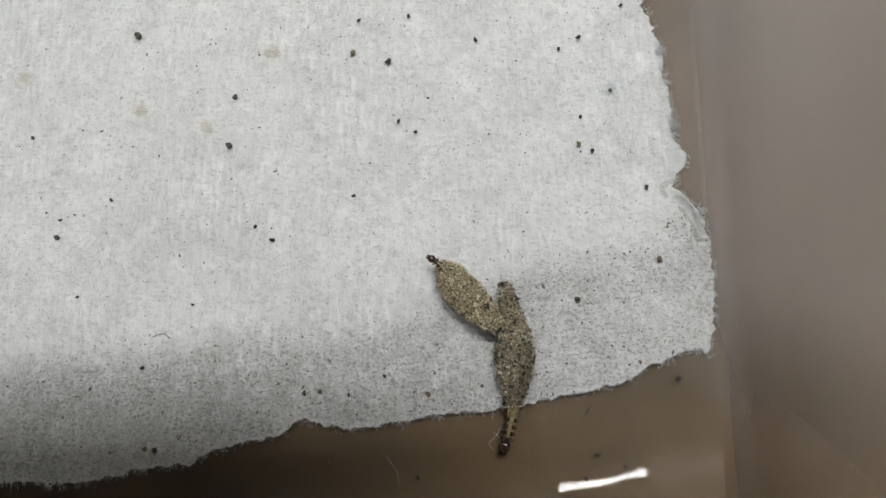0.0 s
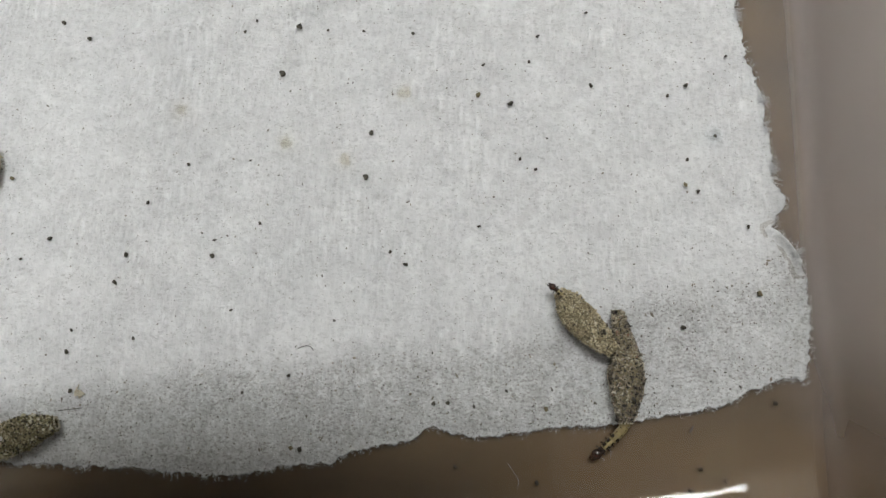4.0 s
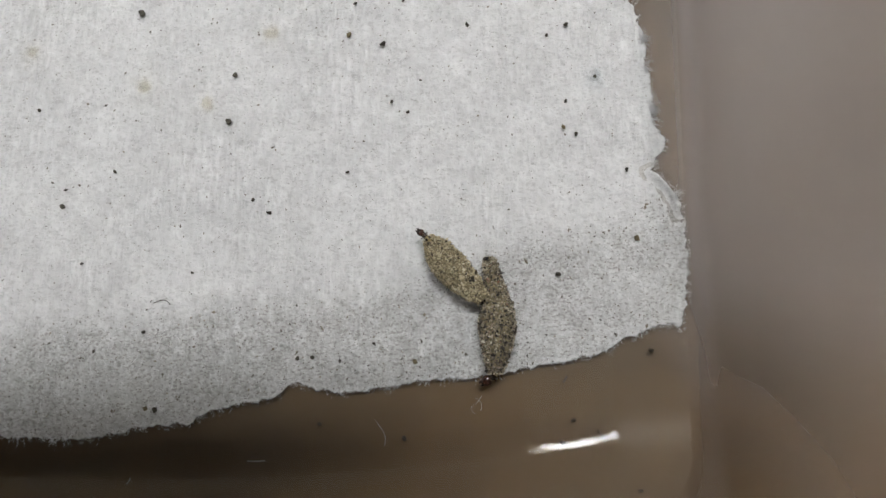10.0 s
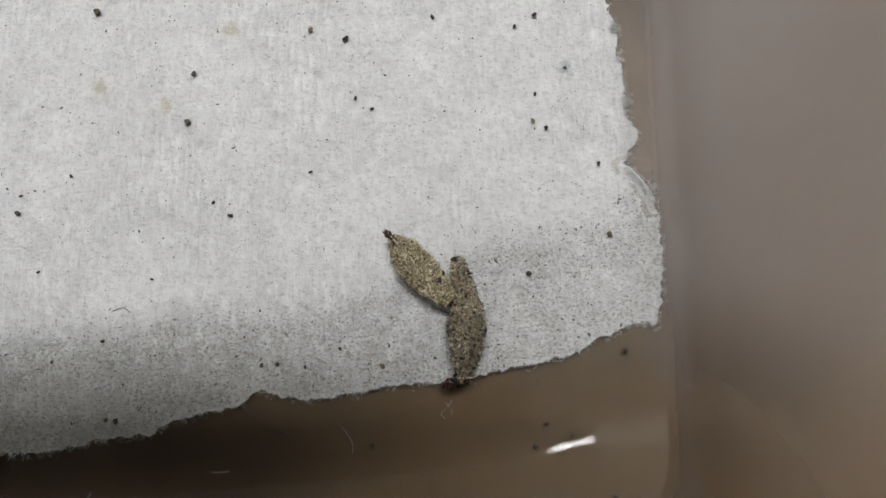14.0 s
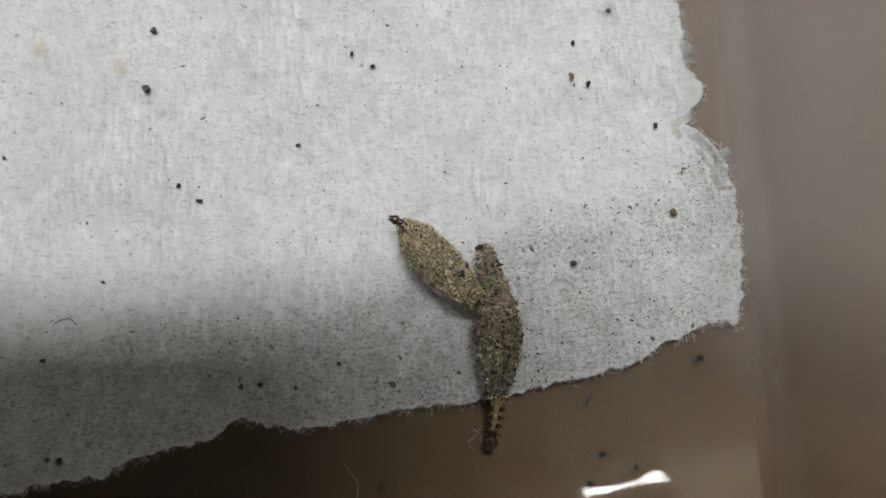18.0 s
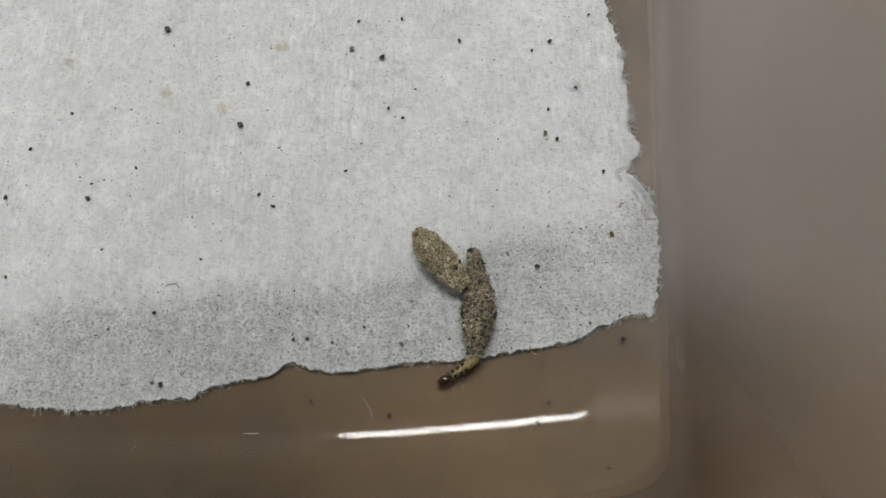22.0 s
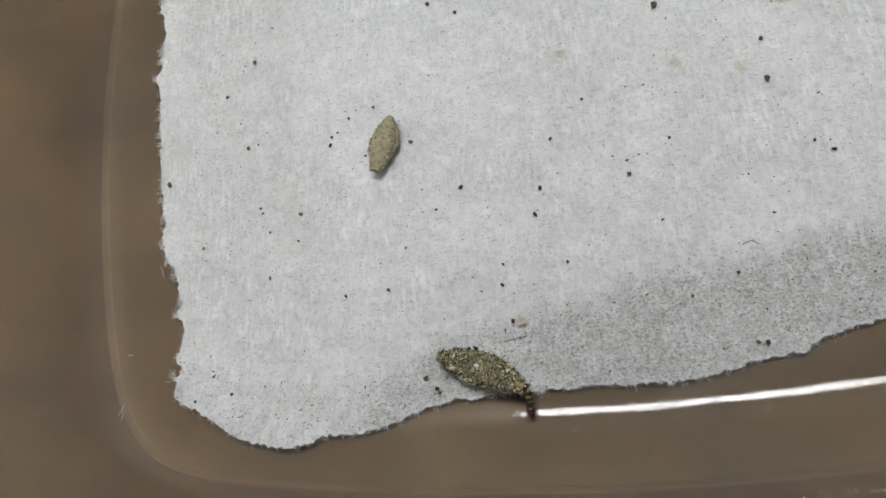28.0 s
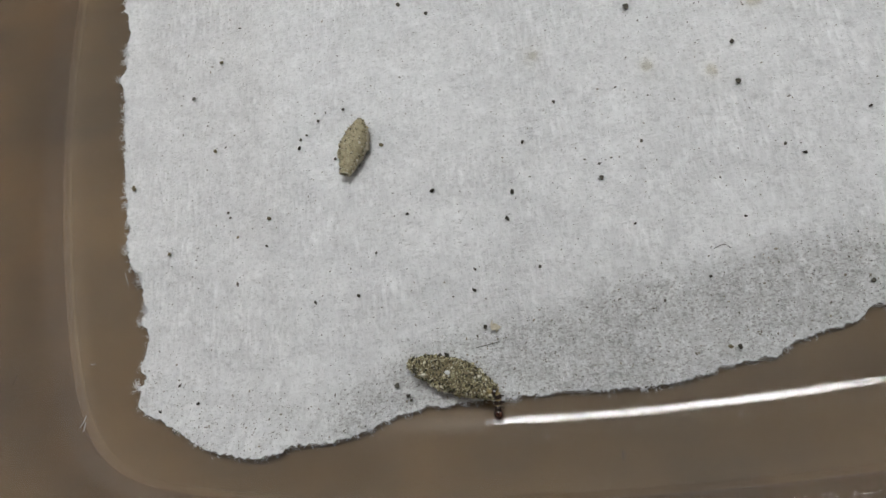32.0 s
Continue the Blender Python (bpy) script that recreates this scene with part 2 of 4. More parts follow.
def plastic_material(name="clear_plastic", tint=(0.90, 0.885, 0.86)):
    """Thin clear plastic: one attribute sets its haze, painted brightness included, "polish" how well it mirrors."""
    n = Nodes(name)
    lit_haze, polish = n.add("ShaderNodeAttribute"), n.add("ShaderNodeAttribute")
    lit_haze.attribute_name, polish.attribute_name = "lit_haze", "polish"
    clear = n.add("ShaderNodeBsdfTransparent")
    clear.inputs[0].default_value = (*tint, 1)
    gloss = n.add("ShaderNodeBsdfGlossy")
    gloss.inputs["Color"].default_value = (1, 1, 1, 1)
    scuff = n.noise(1.0, 2, 0.5, n.stretched(20, 60, 40, 4))
    dull = n.math("MULTIPLY_ADD", n.math("GREATER_THAN", polish.outputs["Fac"], 0.02), -0.285, 0.32)
    scratch = n.noise(1.0, 3, 0.6, n.stretched(90, 2600, 900, 3))
    n.link(n.bump(n.math("MULTIPLY", scratch, n.math("GREATER_THAN", polish.outputs["Fac"], 0.9)), 0.00012, 0.06), gloss.inputs["Normal"])
    n.link(n.math("MULTIPLY", dull, n.math("ADD", scuff, 0.6)), gloss.inputs["Roughness"])
    milk = n.add("ShaderNodeBsdfDiffuse")
    milk.inputs[0].default_value = (0.64, 0.585, 0.565, 1)
    glow = n.add("ShaderNodeBsdfTranslucent")
    glow.inputs[0].default_value = (0.64, 0.585, 0.565, 1)
    haze = n.add("ShaderNodeMixShader")
    haze.inputs[0].default_value = 0.35
    n.link(milk.outputs[0], haze.inputs[1])
    n.link(glow.outputs[0], haze.inputs[2])
    hazed = n.add("ShaderNodeMixShader")
    patchy = n.math("ADD", n.math("MULTIPLY", n.noise(22, 3, 0.5), 0.35), 0.82)
    n.link(n.math("MULTIPLY", lit_haze.outputs["Fac"], patchy), hazed.inputs[0])
    n.link(clear.outputs[0], hazed.inputs[1])
    n.link(haze.outputs[0], hazed.inputs[2])
    fresnel = n.add("ShaderNodeFresnel", IOR=1.45)
    mixed = n.add("ShaderNodeMixShader")
    n.link(n.math("MULTIPLY", fresnel.outputs[0], n.math("MULTIPLY_ADD", polish.outputs["Fac"], 0.65, 0.15)), mixed.inputs[0])
    n.link(hazed.outputs[0], mixed.inputs[1])
    n.link(gloss.outputs[0], mixed.inputs[2])
    n.link(mixed.outputs[0], n.out.inputs["Surface"])
    return n.mat


PLASTIC = plastic_material()
PLASTIC_WALL = plastic_material("clear_plastic_wall", (0.785, 0.76, 0.745))
SCUFF = speckled("pale_scuff", (0.19, 0.175, 0.16), (0.36, 0.34, 0.315), 0.7)


def table_material():
    n = Nodes("brown_tabletop")
    grain = n.noise(1.0, 5, 0.6, n.stretched(14, 160, 60, 5))
    patch = n.noise(38, 3)
    tone = n.ramp(grain, (0.3, (0.104, 0.075, 0.042)), (0.7, (0.170, 0.123, 0.068)))
    tone = n.mix(n.ramp(patch, (0.38, grey(0.0)), (0.66, grey(0.6))), tone, (0.27, 0.174, 0.078))
    return n.done(tone, 0.55, spec=0.3)


TABLE = table_material()


def plain_material(name, colour, rough, scale=8.0):
    n = Nodes(name)
    fac = n.noise(scale, 4)
    return n.done(n.mix(n.ramp(fac, (0.3, grey(0.0)), (0.7, grey(1.0))), tuple(0.92 * c for c in colour), colour), rough, n.bump(fac, 0.002, 0.2))


WALL = plain_material("wall_paint", (0.72, 0.71, 0.69), 0.85)
CEILING = plain_material("ceiling_paint", (0.75, 0.75, 0.73), 0.9)
FLOOR = plain_material("floor_vinyl", (0.30, 0.27, 0.23), 0.5)
ENAMEL = plain_material("white_enamel", (0.80, 0.80, 0.78), 0.4)
CASING = plain_material("phone_cover", (0.06, 0.06, 0.065), 0.55, 60.0)
STEEL = plain_material("phone_metal", (0.20, 0.20, 0.21), 0.4, 90.0)
GLASS = plain_material("black_glass", (0.012, 0.012, 0.014), 0.08, 20.0)
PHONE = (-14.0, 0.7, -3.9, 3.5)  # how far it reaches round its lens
TUBE = bpy.data.materials.new("glowing_tube")
TUBE.use_nodes = True
TUBE.node_tree.nodes["Principled BSDF"].inputs["Emission Color"].default_value = (0.95, 1.0, 0.97, 1)
TUBE.node_tree.nodes["Principled BSDF"].inputs["Emission Strength"].default_value = 34.0


# ---------------------------------------------------------------- helpers
def part(name, bm, material, parent=None, label="", smooth=True):
    """Links a bmesh as one mesh object, under a thing or a part if one is given."""
    me = bpy.data.meshes.new(name)
    bm.to_mesh(me)
    bm.free()
    return part_mesh(name, me, material, parent, label, smooth)


def part_mesh(name, me, material, parent=None, label="", smooth=True):
    me.materials.append(material)
    if smooth:
        me.polygons.foreach_set("use_smooth", [True] * len(me.polygons))
    ob = new(name, me)
    ob.parent = parent
    if label:
        tagged(ob, label)
    return ob


def thing(name, label, category, group="", kind="", at=(0, 0, 0), turn=0.0):
    ob = tagged(new(name), label, category, group, kind)
    ob.matrix_basis = pose(at[0] * CM, at[1] * CM, at[2] * CM, 0, 0, turn)
    return ob


def from_arrays(name, verts, faces):
    me = bpy.data.meshes.new(name)
    me.from_pydata([tuple(v) for v in verts], [], [tuple(int(i) for i in f) for f in faces])
    me.update()
    return me


def box(bm, x0, x1, y0, y1, z0, z1, bevel=0.0):
    ret = bmesh.ops.create_cube(bm, size=1.0, matrix=Matrix.LocRotScale(((x0 + x1) / 2, (y0 + y1) / 2, (z0 + z1) / 2), None, (x1 - x0, y1 - y0, z1 - z0)))
    if bevel:
        edges = list({e for v in ret["verts"] for e in v.link_edges})
        bmesh.ops.bevel(bm, geom=edges, offset=bevel, segments=2, affect="EDGES")
    return bm


def along(table, x):
    """A smooth course through a few knots."""
    xs, ys = zip(*table)
    return float(np.interp(x, xs, ys))


def fuzz(x, y, scale, octaves=3):
    return noise.fractal((x * scale, y * scale, 3.7), 1.0, 2.0, octaves)


def rock(rng, points=9):
    """A small angular hull, about one unit across."""
    bm = bmesh.new()
    for _ in range(points):
        v = Vector(rng.normal(size=3)).normalized() * rng.uniform(0.38, 0.55)
        bm.verts.new(v)
    bmesh.ops.convex_hull(bm, input=bm.verts)
    loose = [v for v in bm.verts if not v.link_faces]
    bmesh.ops.delete(bm, geom=loose, context="VERTS")
    return bm


# ---------------------------------------------------------------- the room
TABLE_Z = -0.0015
ROOM = (-2.1, 2.3, -1.5, 2.3, -0.752, 1.95)


def room():
    x0, x1, y0, y1, z0, z1 = ROOM
    d = 0.1
    for name, lo, mat in (("floor", (x0 - d, x1 + d, y0 - d, y1 + d, z0 - d, z0), FLOOR), ("ceiling", (x0 - d, x1 + d, y0 - d, y1 + d, z1, z1 + d), CEILING),
                          ("wall_north", (x0 - d, x1 + d, y1, y1 + d, z0, z1), WALL), ("wall_south", (x0 - d, x1 + d, y0 - d, y0, z0, z1), WALL),
                          ("wall_east", (x1, x1 + d, y0, y1, z0, z1), WALL), ("wall_west", (x0 - d, x0, y0, y1, z0, z1), WALL)):
        tagged(part(name, box(bmesh.new(), *lo), mat, smooth=False), kind="structure")
    table = thing("table", "brown wood-grained table carrying the plastic tub", "table")
    part("tabletop", box(bmesh.new(), -0.75, 0.65, -0.35, 0.55, TABLE_Z - 0.03, TABLE_Z, 0.003), TABLE, table, smooth=False)
    for x in (-0.7, 0.6):
        for y in (-0.3, 0.5):
            part("leg", box(bmesh.new(), x - 0.025, x + 0.025, y - 0.025, y + 0.025, z0, TABLE_Z - 0.03, 0.003), TABLE, table, smooth=False)
    # the dimmer fixture only houses the added fill lamp
    for lamp_at, state in ((LAMP, "bright white ceiling fixture with two glowing fluorescent tubes"), (FILL_AT, "added unseen fill fixture, white with two glowing tubes")):
        light = thing("ceiling_light", state, "lamp", "ceiling lights")
        hx, hy = (0.66, 0.15) if lamp_at == LAMP else (0.12, 0.68)
        part("frame", box(bmesh.new(), lamp_at.x - hx, lamp_at.x + hx, lamp_at.y - hy, lamp_at.y + hy, lamp_at.z + 0.02, z1, 0.004), ENAMEL, light, smooth=False)
        for d in ((-0.035, 0.035) if lamp_at == LAMP else (-0.05, 0.05)):
            bm = bmesh.new()
            long = 2 * max(hx, hy) - 0.12
            m = pose(lamp_at.x, lamp_at.y + d, lamp_at.z, 0, 90, 0) if hx > hy else pose(lamp_at.x + d, lamp_at.y, lamp_at.z, 90, 0, 0)
            bmesh.ops.create_cone(bm, cap_ends=True, segments=20, radius1=0.013, radius2=0.013, depth=long, matrix=m)
            part("tube", bm, TUBE, light, "glowing fluorescent tube")


room()


# ---------------------------------------------------------------- the phone that films, held over the tub
def slab(x0, x1, y0, y1, z0, z1, corner, bevel=0.12, steps=8):
    """A round-cornered, soft-edged slab in centimetres."""
    bm = bmesh.new()
    loops = []
    for inset, z in ((bevel, z0), (0.3 * bevel, z0 + 0.3 * bevel), (0.0, z0 + bevel), (0.0, z1 - bevel), (0.3 * bevel, z1 - 0.3 * bevel), (bevel, z1)):
        loop = []
        for cx, cy, start in ((x1 - corner, y1 - corner, 0), (x0 + corner, y1 - corner, 90), (x0 + corner, y0 + corner, 180), (x1 - corner, y0 + corner, 270)):
            for k in range(steps + 1):
                a = radians(start + 90 * k / steps)
                loop.append(bm.verts.new(Vector((cx + (corner - inset) * math.cos(a), cy + (corner - inset) * math.sin(a), z)) * CM))
        loops.append(loop)
    for a, b in zip(loops, loops[1:]):
        for j in range(len(a)):
            bm.faces.new((a[j], a[(j + 1) % len(a)], b[(j + 1) % len(a)], b[j]))
    bm.faces.new(loops[0][::-1])
    bm.faces.new(loops[-1])
    return bm


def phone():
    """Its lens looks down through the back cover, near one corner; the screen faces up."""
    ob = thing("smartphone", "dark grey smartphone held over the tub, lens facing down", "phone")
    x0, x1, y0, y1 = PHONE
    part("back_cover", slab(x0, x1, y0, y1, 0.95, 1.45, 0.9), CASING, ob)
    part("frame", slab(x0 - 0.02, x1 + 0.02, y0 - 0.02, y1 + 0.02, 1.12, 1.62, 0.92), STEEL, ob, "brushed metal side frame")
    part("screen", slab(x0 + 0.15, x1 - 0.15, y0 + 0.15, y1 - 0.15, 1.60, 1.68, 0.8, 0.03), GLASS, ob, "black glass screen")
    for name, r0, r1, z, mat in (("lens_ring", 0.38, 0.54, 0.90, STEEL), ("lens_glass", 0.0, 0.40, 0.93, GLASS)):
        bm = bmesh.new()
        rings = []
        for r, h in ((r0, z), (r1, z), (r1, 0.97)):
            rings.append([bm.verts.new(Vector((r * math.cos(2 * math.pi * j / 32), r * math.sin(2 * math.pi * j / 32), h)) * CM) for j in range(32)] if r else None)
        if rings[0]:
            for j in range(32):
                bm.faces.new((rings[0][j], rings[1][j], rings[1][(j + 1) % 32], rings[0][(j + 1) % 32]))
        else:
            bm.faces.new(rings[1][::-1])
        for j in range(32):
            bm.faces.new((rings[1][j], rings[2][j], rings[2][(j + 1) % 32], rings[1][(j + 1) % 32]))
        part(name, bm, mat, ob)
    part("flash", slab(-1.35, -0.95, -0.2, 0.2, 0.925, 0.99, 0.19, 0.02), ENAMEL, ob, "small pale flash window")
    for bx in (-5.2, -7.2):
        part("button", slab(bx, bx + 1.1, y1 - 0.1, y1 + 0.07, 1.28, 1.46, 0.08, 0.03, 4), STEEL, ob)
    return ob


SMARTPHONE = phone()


# ---------------------------------------------------------------- the plastic tub (centimetres)
FLOOR_Z = -0.09
RIM_IN = 0.99
ARC, STEEP = 1.0, 25.0  # the floor curves up with this radius, to this slope


def outside(x, y):
    """How far a place lies outside the bowed, round-cornered foot line of the tub's wall."""
    sides = ((-1.73 + (x + 4.0) ** 2 / 68) - y, y - (10.92 - (x + 4.0) ** 2 / 80),
             (-10.80 + (y - 4.4) ** 2 / 40) - x, x - (2.14 - (y - 4.6) ** 2 / 420))
    k = 2.4 if x < -4 else 5.0
    return math.log(sum(math.exp(k * s) for s in sides)) / k


def floor_run(x, y):
    """How far a place lies beyond the line where the floor begins to curve up; at the right side the floor stays flat longer."""
    sides = ((-1.73 + (x + 4.0) ** 2 / 68) - y, y - (10.92 - (x + 4.0) ** 2 / 80), (-10.80 + (y - 4.4) ** 2 / 40) - x, x - 3.0)
    k = 2.4 if x < -4 else 5.0
    return RIM_IN + math.log(sum(math.exp(k * s) for s in sides)) / k


def slope_at(x, y):
    """How steeply the floor curves up before the wall, in degrees: most along the front, less at the corners and sides."""
    front = min(1.0, max(0.0, (x + 7.0) / 1.4)) * (1.0 if y < 2 else 0.0)
    return 5.0 + (STEEP - 5.0) * front


def tub_z(x, y):
    """The tub's inner floor: flat, then curving up, then a slope to the foot of the wall."""
    run, steep = floor_run(x, y), radians(slope_at(x, y))
    bend = ARC * math.sin(steep)
    if run <= 0:
        return FLOOR_Z
    if run < bend:
        return FLOOR_Z + ARC - math.sqrt(ARC * ARC - run * run)
    return FLOOR_Z + ARC * (1 - math.cos(steep)) + (run - bend) * math.tan(steep)


def smooth(a, b, v):
    f = min(1.0, max(0.0, (v - a) / (b - a)))
    return f * f * (3 - 2 * f)


def lit_haze(x, y):
    """Haze of the plastic, slight elsewhere; the right wall's brightness and a pale glint along the wall's foot are
    painted in as haze.
    """
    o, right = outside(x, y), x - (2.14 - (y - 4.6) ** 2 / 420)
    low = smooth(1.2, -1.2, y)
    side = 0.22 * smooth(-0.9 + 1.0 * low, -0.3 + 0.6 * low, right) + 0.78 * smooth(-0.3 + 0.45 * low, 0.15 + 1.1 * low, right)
    fold_glint = 0.055 * math.exp(min(o, 0.0) / 0.35) * smooth(0.03, -0.03, o) + 0.07 * math.exp(-((o / 0.02) ** 2))
    return 0.042 + 0.81 * side + (1 - side) * (0.02 * smooth(-0.15, 0.1, o) + fold_glint)


def polish(x, y):
    """The front curve is polished; the corners and sides are satin."""
    return smooth(-5.46, -5.38, x) * smooth(1.26, 1.22, x) * (1.0 if y < 0.5 and outside(x, y) < -0.6 else 0.0)


def front_shine(x, y):
    """The front wall is glossier than the other sides."""
    return 0.7 * smooth(-1.0, -1.4, y) * smooth(1.6, 0.6, x) * smooth(-9.5, -8.0, x)


COUNT = 480


def level(inset):
    """The closed line that runs at a distance inside (or, below zero, outside) the foot line."""
    cx, cy, ring = -4.2, 4.6, []
    for i in range(COUNT):
        a = 2 * math.pi * i / COUNT
        c, s, lo, hi = math.cos(a), math.sin(a), 0.0, 14.0
        for _ in range(26):
            mid = (lo + hi) / 2
            if outside(cx + mid * c, cy + mid * s) > -inset:
                hi = mid
            else:
                lo = mid
        ring.append((cx + lo * c, cy + lo * s))
    return ring


def ringed(name, profile, cap=False, material=None, parent=None, label="", follow=False):
    """A skin of rings facing inwards, one for each (inset, height); with follow, the heights below 0.5 are over the tub's floor."""
    n = COUNT
    verts = []
    for inset, z in profile:
        for x, y in level(inset):
            verts.append((x * CM, y * CM, (z + (tub_z(x, y) if follow and z < 0.5 else 0.0)) * CM))
    faces = []
    for k in range(len(profile) - 1):
        for i in range(n):
            j = (i + 1) % n
            faces.append((k * n + i, k * n + j, (k + 1) * n + j, (k + 1) * n + i)[::-1])
    if cap:
        faces.append(tuple(range(n)))
    ob = part_mesh(name, from_arrays(name, verts, faces), material, parent, label)
    places = [(v.co.x / CM, v.co.y / CM) for v in ob.data.vertices]
    ob.data.attributes.new("lit_haze", "FLOAT", "POINT").data.foreach_set("value", [(lit_haze(x, y) if name in ("base", "side_wall") else 0.03) for x, y in places])
    ob.data.attributes.new("polish", "FLOAT", "POINT").data.foreach_set("value", [polish(x, y) if name == "base" else front_shine(x, y) if name == "side_wall" else 0.0 for x, y in places])
    return ob


def plastic_tub():
    tub = thing("plastic_tub", "clear scuffed plastic tub with rounded corners on a brown table", "container")
    insets = (*np.linspace(RIM_IN, 0.70, 20), 0.55, 0.4, 0.25, 0.16)
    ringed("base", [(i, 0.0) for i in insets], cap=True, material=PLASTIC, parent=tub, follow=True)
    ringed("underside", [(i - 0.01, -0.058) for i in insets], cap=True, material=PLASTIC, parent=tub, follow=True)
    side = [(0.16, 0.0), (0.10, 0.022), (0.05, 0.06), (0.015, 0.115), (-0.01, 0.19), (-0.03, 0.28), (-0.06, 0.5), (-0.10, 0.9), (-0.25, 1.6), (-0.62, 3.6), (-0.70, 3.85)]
    ringed("side_wall", side, material=PLASTIC_WALL, parent=tub, label="plastic side wall, brightness at right painted as haze", follow=True)
    outer = [(0.08, 0.0), (0.0, 0.04), (-0.06, 0.12), (-0.10, 0.28), (-0.18, 0.9), (-0.33, 1.6), (-0.70, 3.6), (-0.78, 3.85)]
    ringed("outer_wall", outer, material=PLASTIC_WALL, parent=tub, follow=True)
    lip = [(-0.70, 3.85), (-0.72, 3.93), (-0.80, 3.97), (-1.02, 3.97), (-1.10, 3.92), (-1.10, 3.70), (-1.04, 3.70), (-1.04, 3.86), (-0.78, 3.85)]
    ringed("lip", lip, material=PLASTIC, parent=tub)
    return tub


plastic_tub()

# ---------------------------------------------------------------- the torn tissue
BOTTOM = ((-9.5, -0.28), (-9.0, -0.58), (-8.4, -0.93), (-7.9, -1.0), (-7.6, -0.91), (-7.0, -0.88), (-6.7, -0.82), (-6.4, -0.68), (-6.0, -0.62),
          (-5.3, -0.64), (-4.6, -0.61), (-4.0, -0.66), (-3.6, -0.64), (-3.1, -0.52), (-2.65, -0.48), (-2.45, -0.37), (-1.9, -0.25), (-1.65, -0.11),
          (-1.35, -0.19), (-0.9, -0.14), (-0.5, -0.06), (0.0, -0.03), (0.5, 0.08), (1.1, 0.19), (1.5, 0.41), (1.9, 0.49))
RIGHT = ((0.0, 1.86), (0.5, 1.87), (0.8, 1.93), (1.1, 1.97), (1.4, 1.95), (1.62, 1.89), (1.8, 1.76), (1.93, 1.67), (2.06, 1.70), (2.15, 1.80),
         (2.28, 1.79), (2.45, 1.71), (2.9, 1.67), (3.3, 1.62), (3.9, 1.48), (4.6, 1.40), (5.1, 1.29), (6.5, 1.15), (9.0, 1.0))
LEFT = ((-0.4, -9.42), (-0.05, -9.31), (0.5, -9.33), (1.05, -9.46), (1.8, -9.65), (2.4, -9.77), (3.3, -9.86), (4.1, -9.9), (9.0, -9.85))
TOP = 9.2


LIP = [np.array(p) for p in ((1.655, 1.925), (1.70, 1.885), (1.76, 1.825), (1.81, 1.755), (1.855, 1.675), (1.89, 1.60), (1.91, 1.52))]


def lip(x, y):
    """The edge that has curled up at the torn corner: a crest along a bent line, with a shallow trough inside it."""
    if not (1.5 < x < 2.1 and 1.35 < y < 2.05):
        return 0.0
    p, best, at = np.array((x, y)), 9.0, 0.0
    for k, (a, b) in enumerate(zip(LIP, LIP[1:])):
        d = b - a
        f = min(1.0, max(0.0, float(np.dot(p - a, d) / np.dot(d, d))))
        gap = float(np.linalg.norm(p - a - f * d))
        if gap < best:
            best, at = gap, (k + f) / (len(LIP) - 1)
    return (0.016 + 0.05 * math.sin(math.pi * at) ** 0.6) * math.exp(-((best / 0.03) ** 2)) - 0.012 * math.exp(-((best - 0.08) / 0.05) ** 2)


def sheet_z(x, y):
    """The tissue's gentle waves over the tub's floor; it sinks towards its torn lower edge and climbs the tub's curved sides."""
    dome = 0.07 - 0.0058 * (x + 4.0) ** 2 - 0.02 * min(y - 1.2, 0.0) ** 2 - 0.004 * max(y - 3.0, 0.0) ** 2
    across = y - 4.83 - 0.207 * (x + 1.14)
    crease = 0.05 * math.exp(-((across / 0.09) ** 2)) * min(1.0, max(0.0, 0.6 + fuzz(x, 50.0, 0.8, 2))) if -7 < x < 0.5 else 0.0
    rib = 0.032 * (1 + math.sin((x + 8.1) * 7.0)) * math.exp(-((x + 8.2) / 0.45) ** 2)
    near = min(1.0, max(0.0, (y - along(BOTTOM, x)) / 1.3)) ** 0.8
    low = tub_z(x, y) + 0.011
    free = (dome + 0.02 * fuzz(x, y, 0.9, 2)) * near + (1 - near) * low
    return max(free, low) + crease + rib + lip(x, y)


def edge_bottom(x):
    return along(BOTTOM, x) + 0.034 * fuzz(x, 1.0, 5.0) + 0.024 * fuzz(x, 4.0, 15.0) - 0.02


def edge_right(y):
    return along(RIGHT, y) + 0.038 * fuzz(7.0, y, 5.0) + 0.028 * fuzz(9.0, y, 15.0) + 0.02


def edge_left(y):
    spike = min(0.09, max(0.0, fuzz(21.0, y, 3.4, 2) - 0.15) * 0.3)
    return along(LEFT, y) + 0.022 * fuzz(17.0, y, 5.0) - spike + 0.020 * fuzz(13.0, y, 18.0) - 0.02


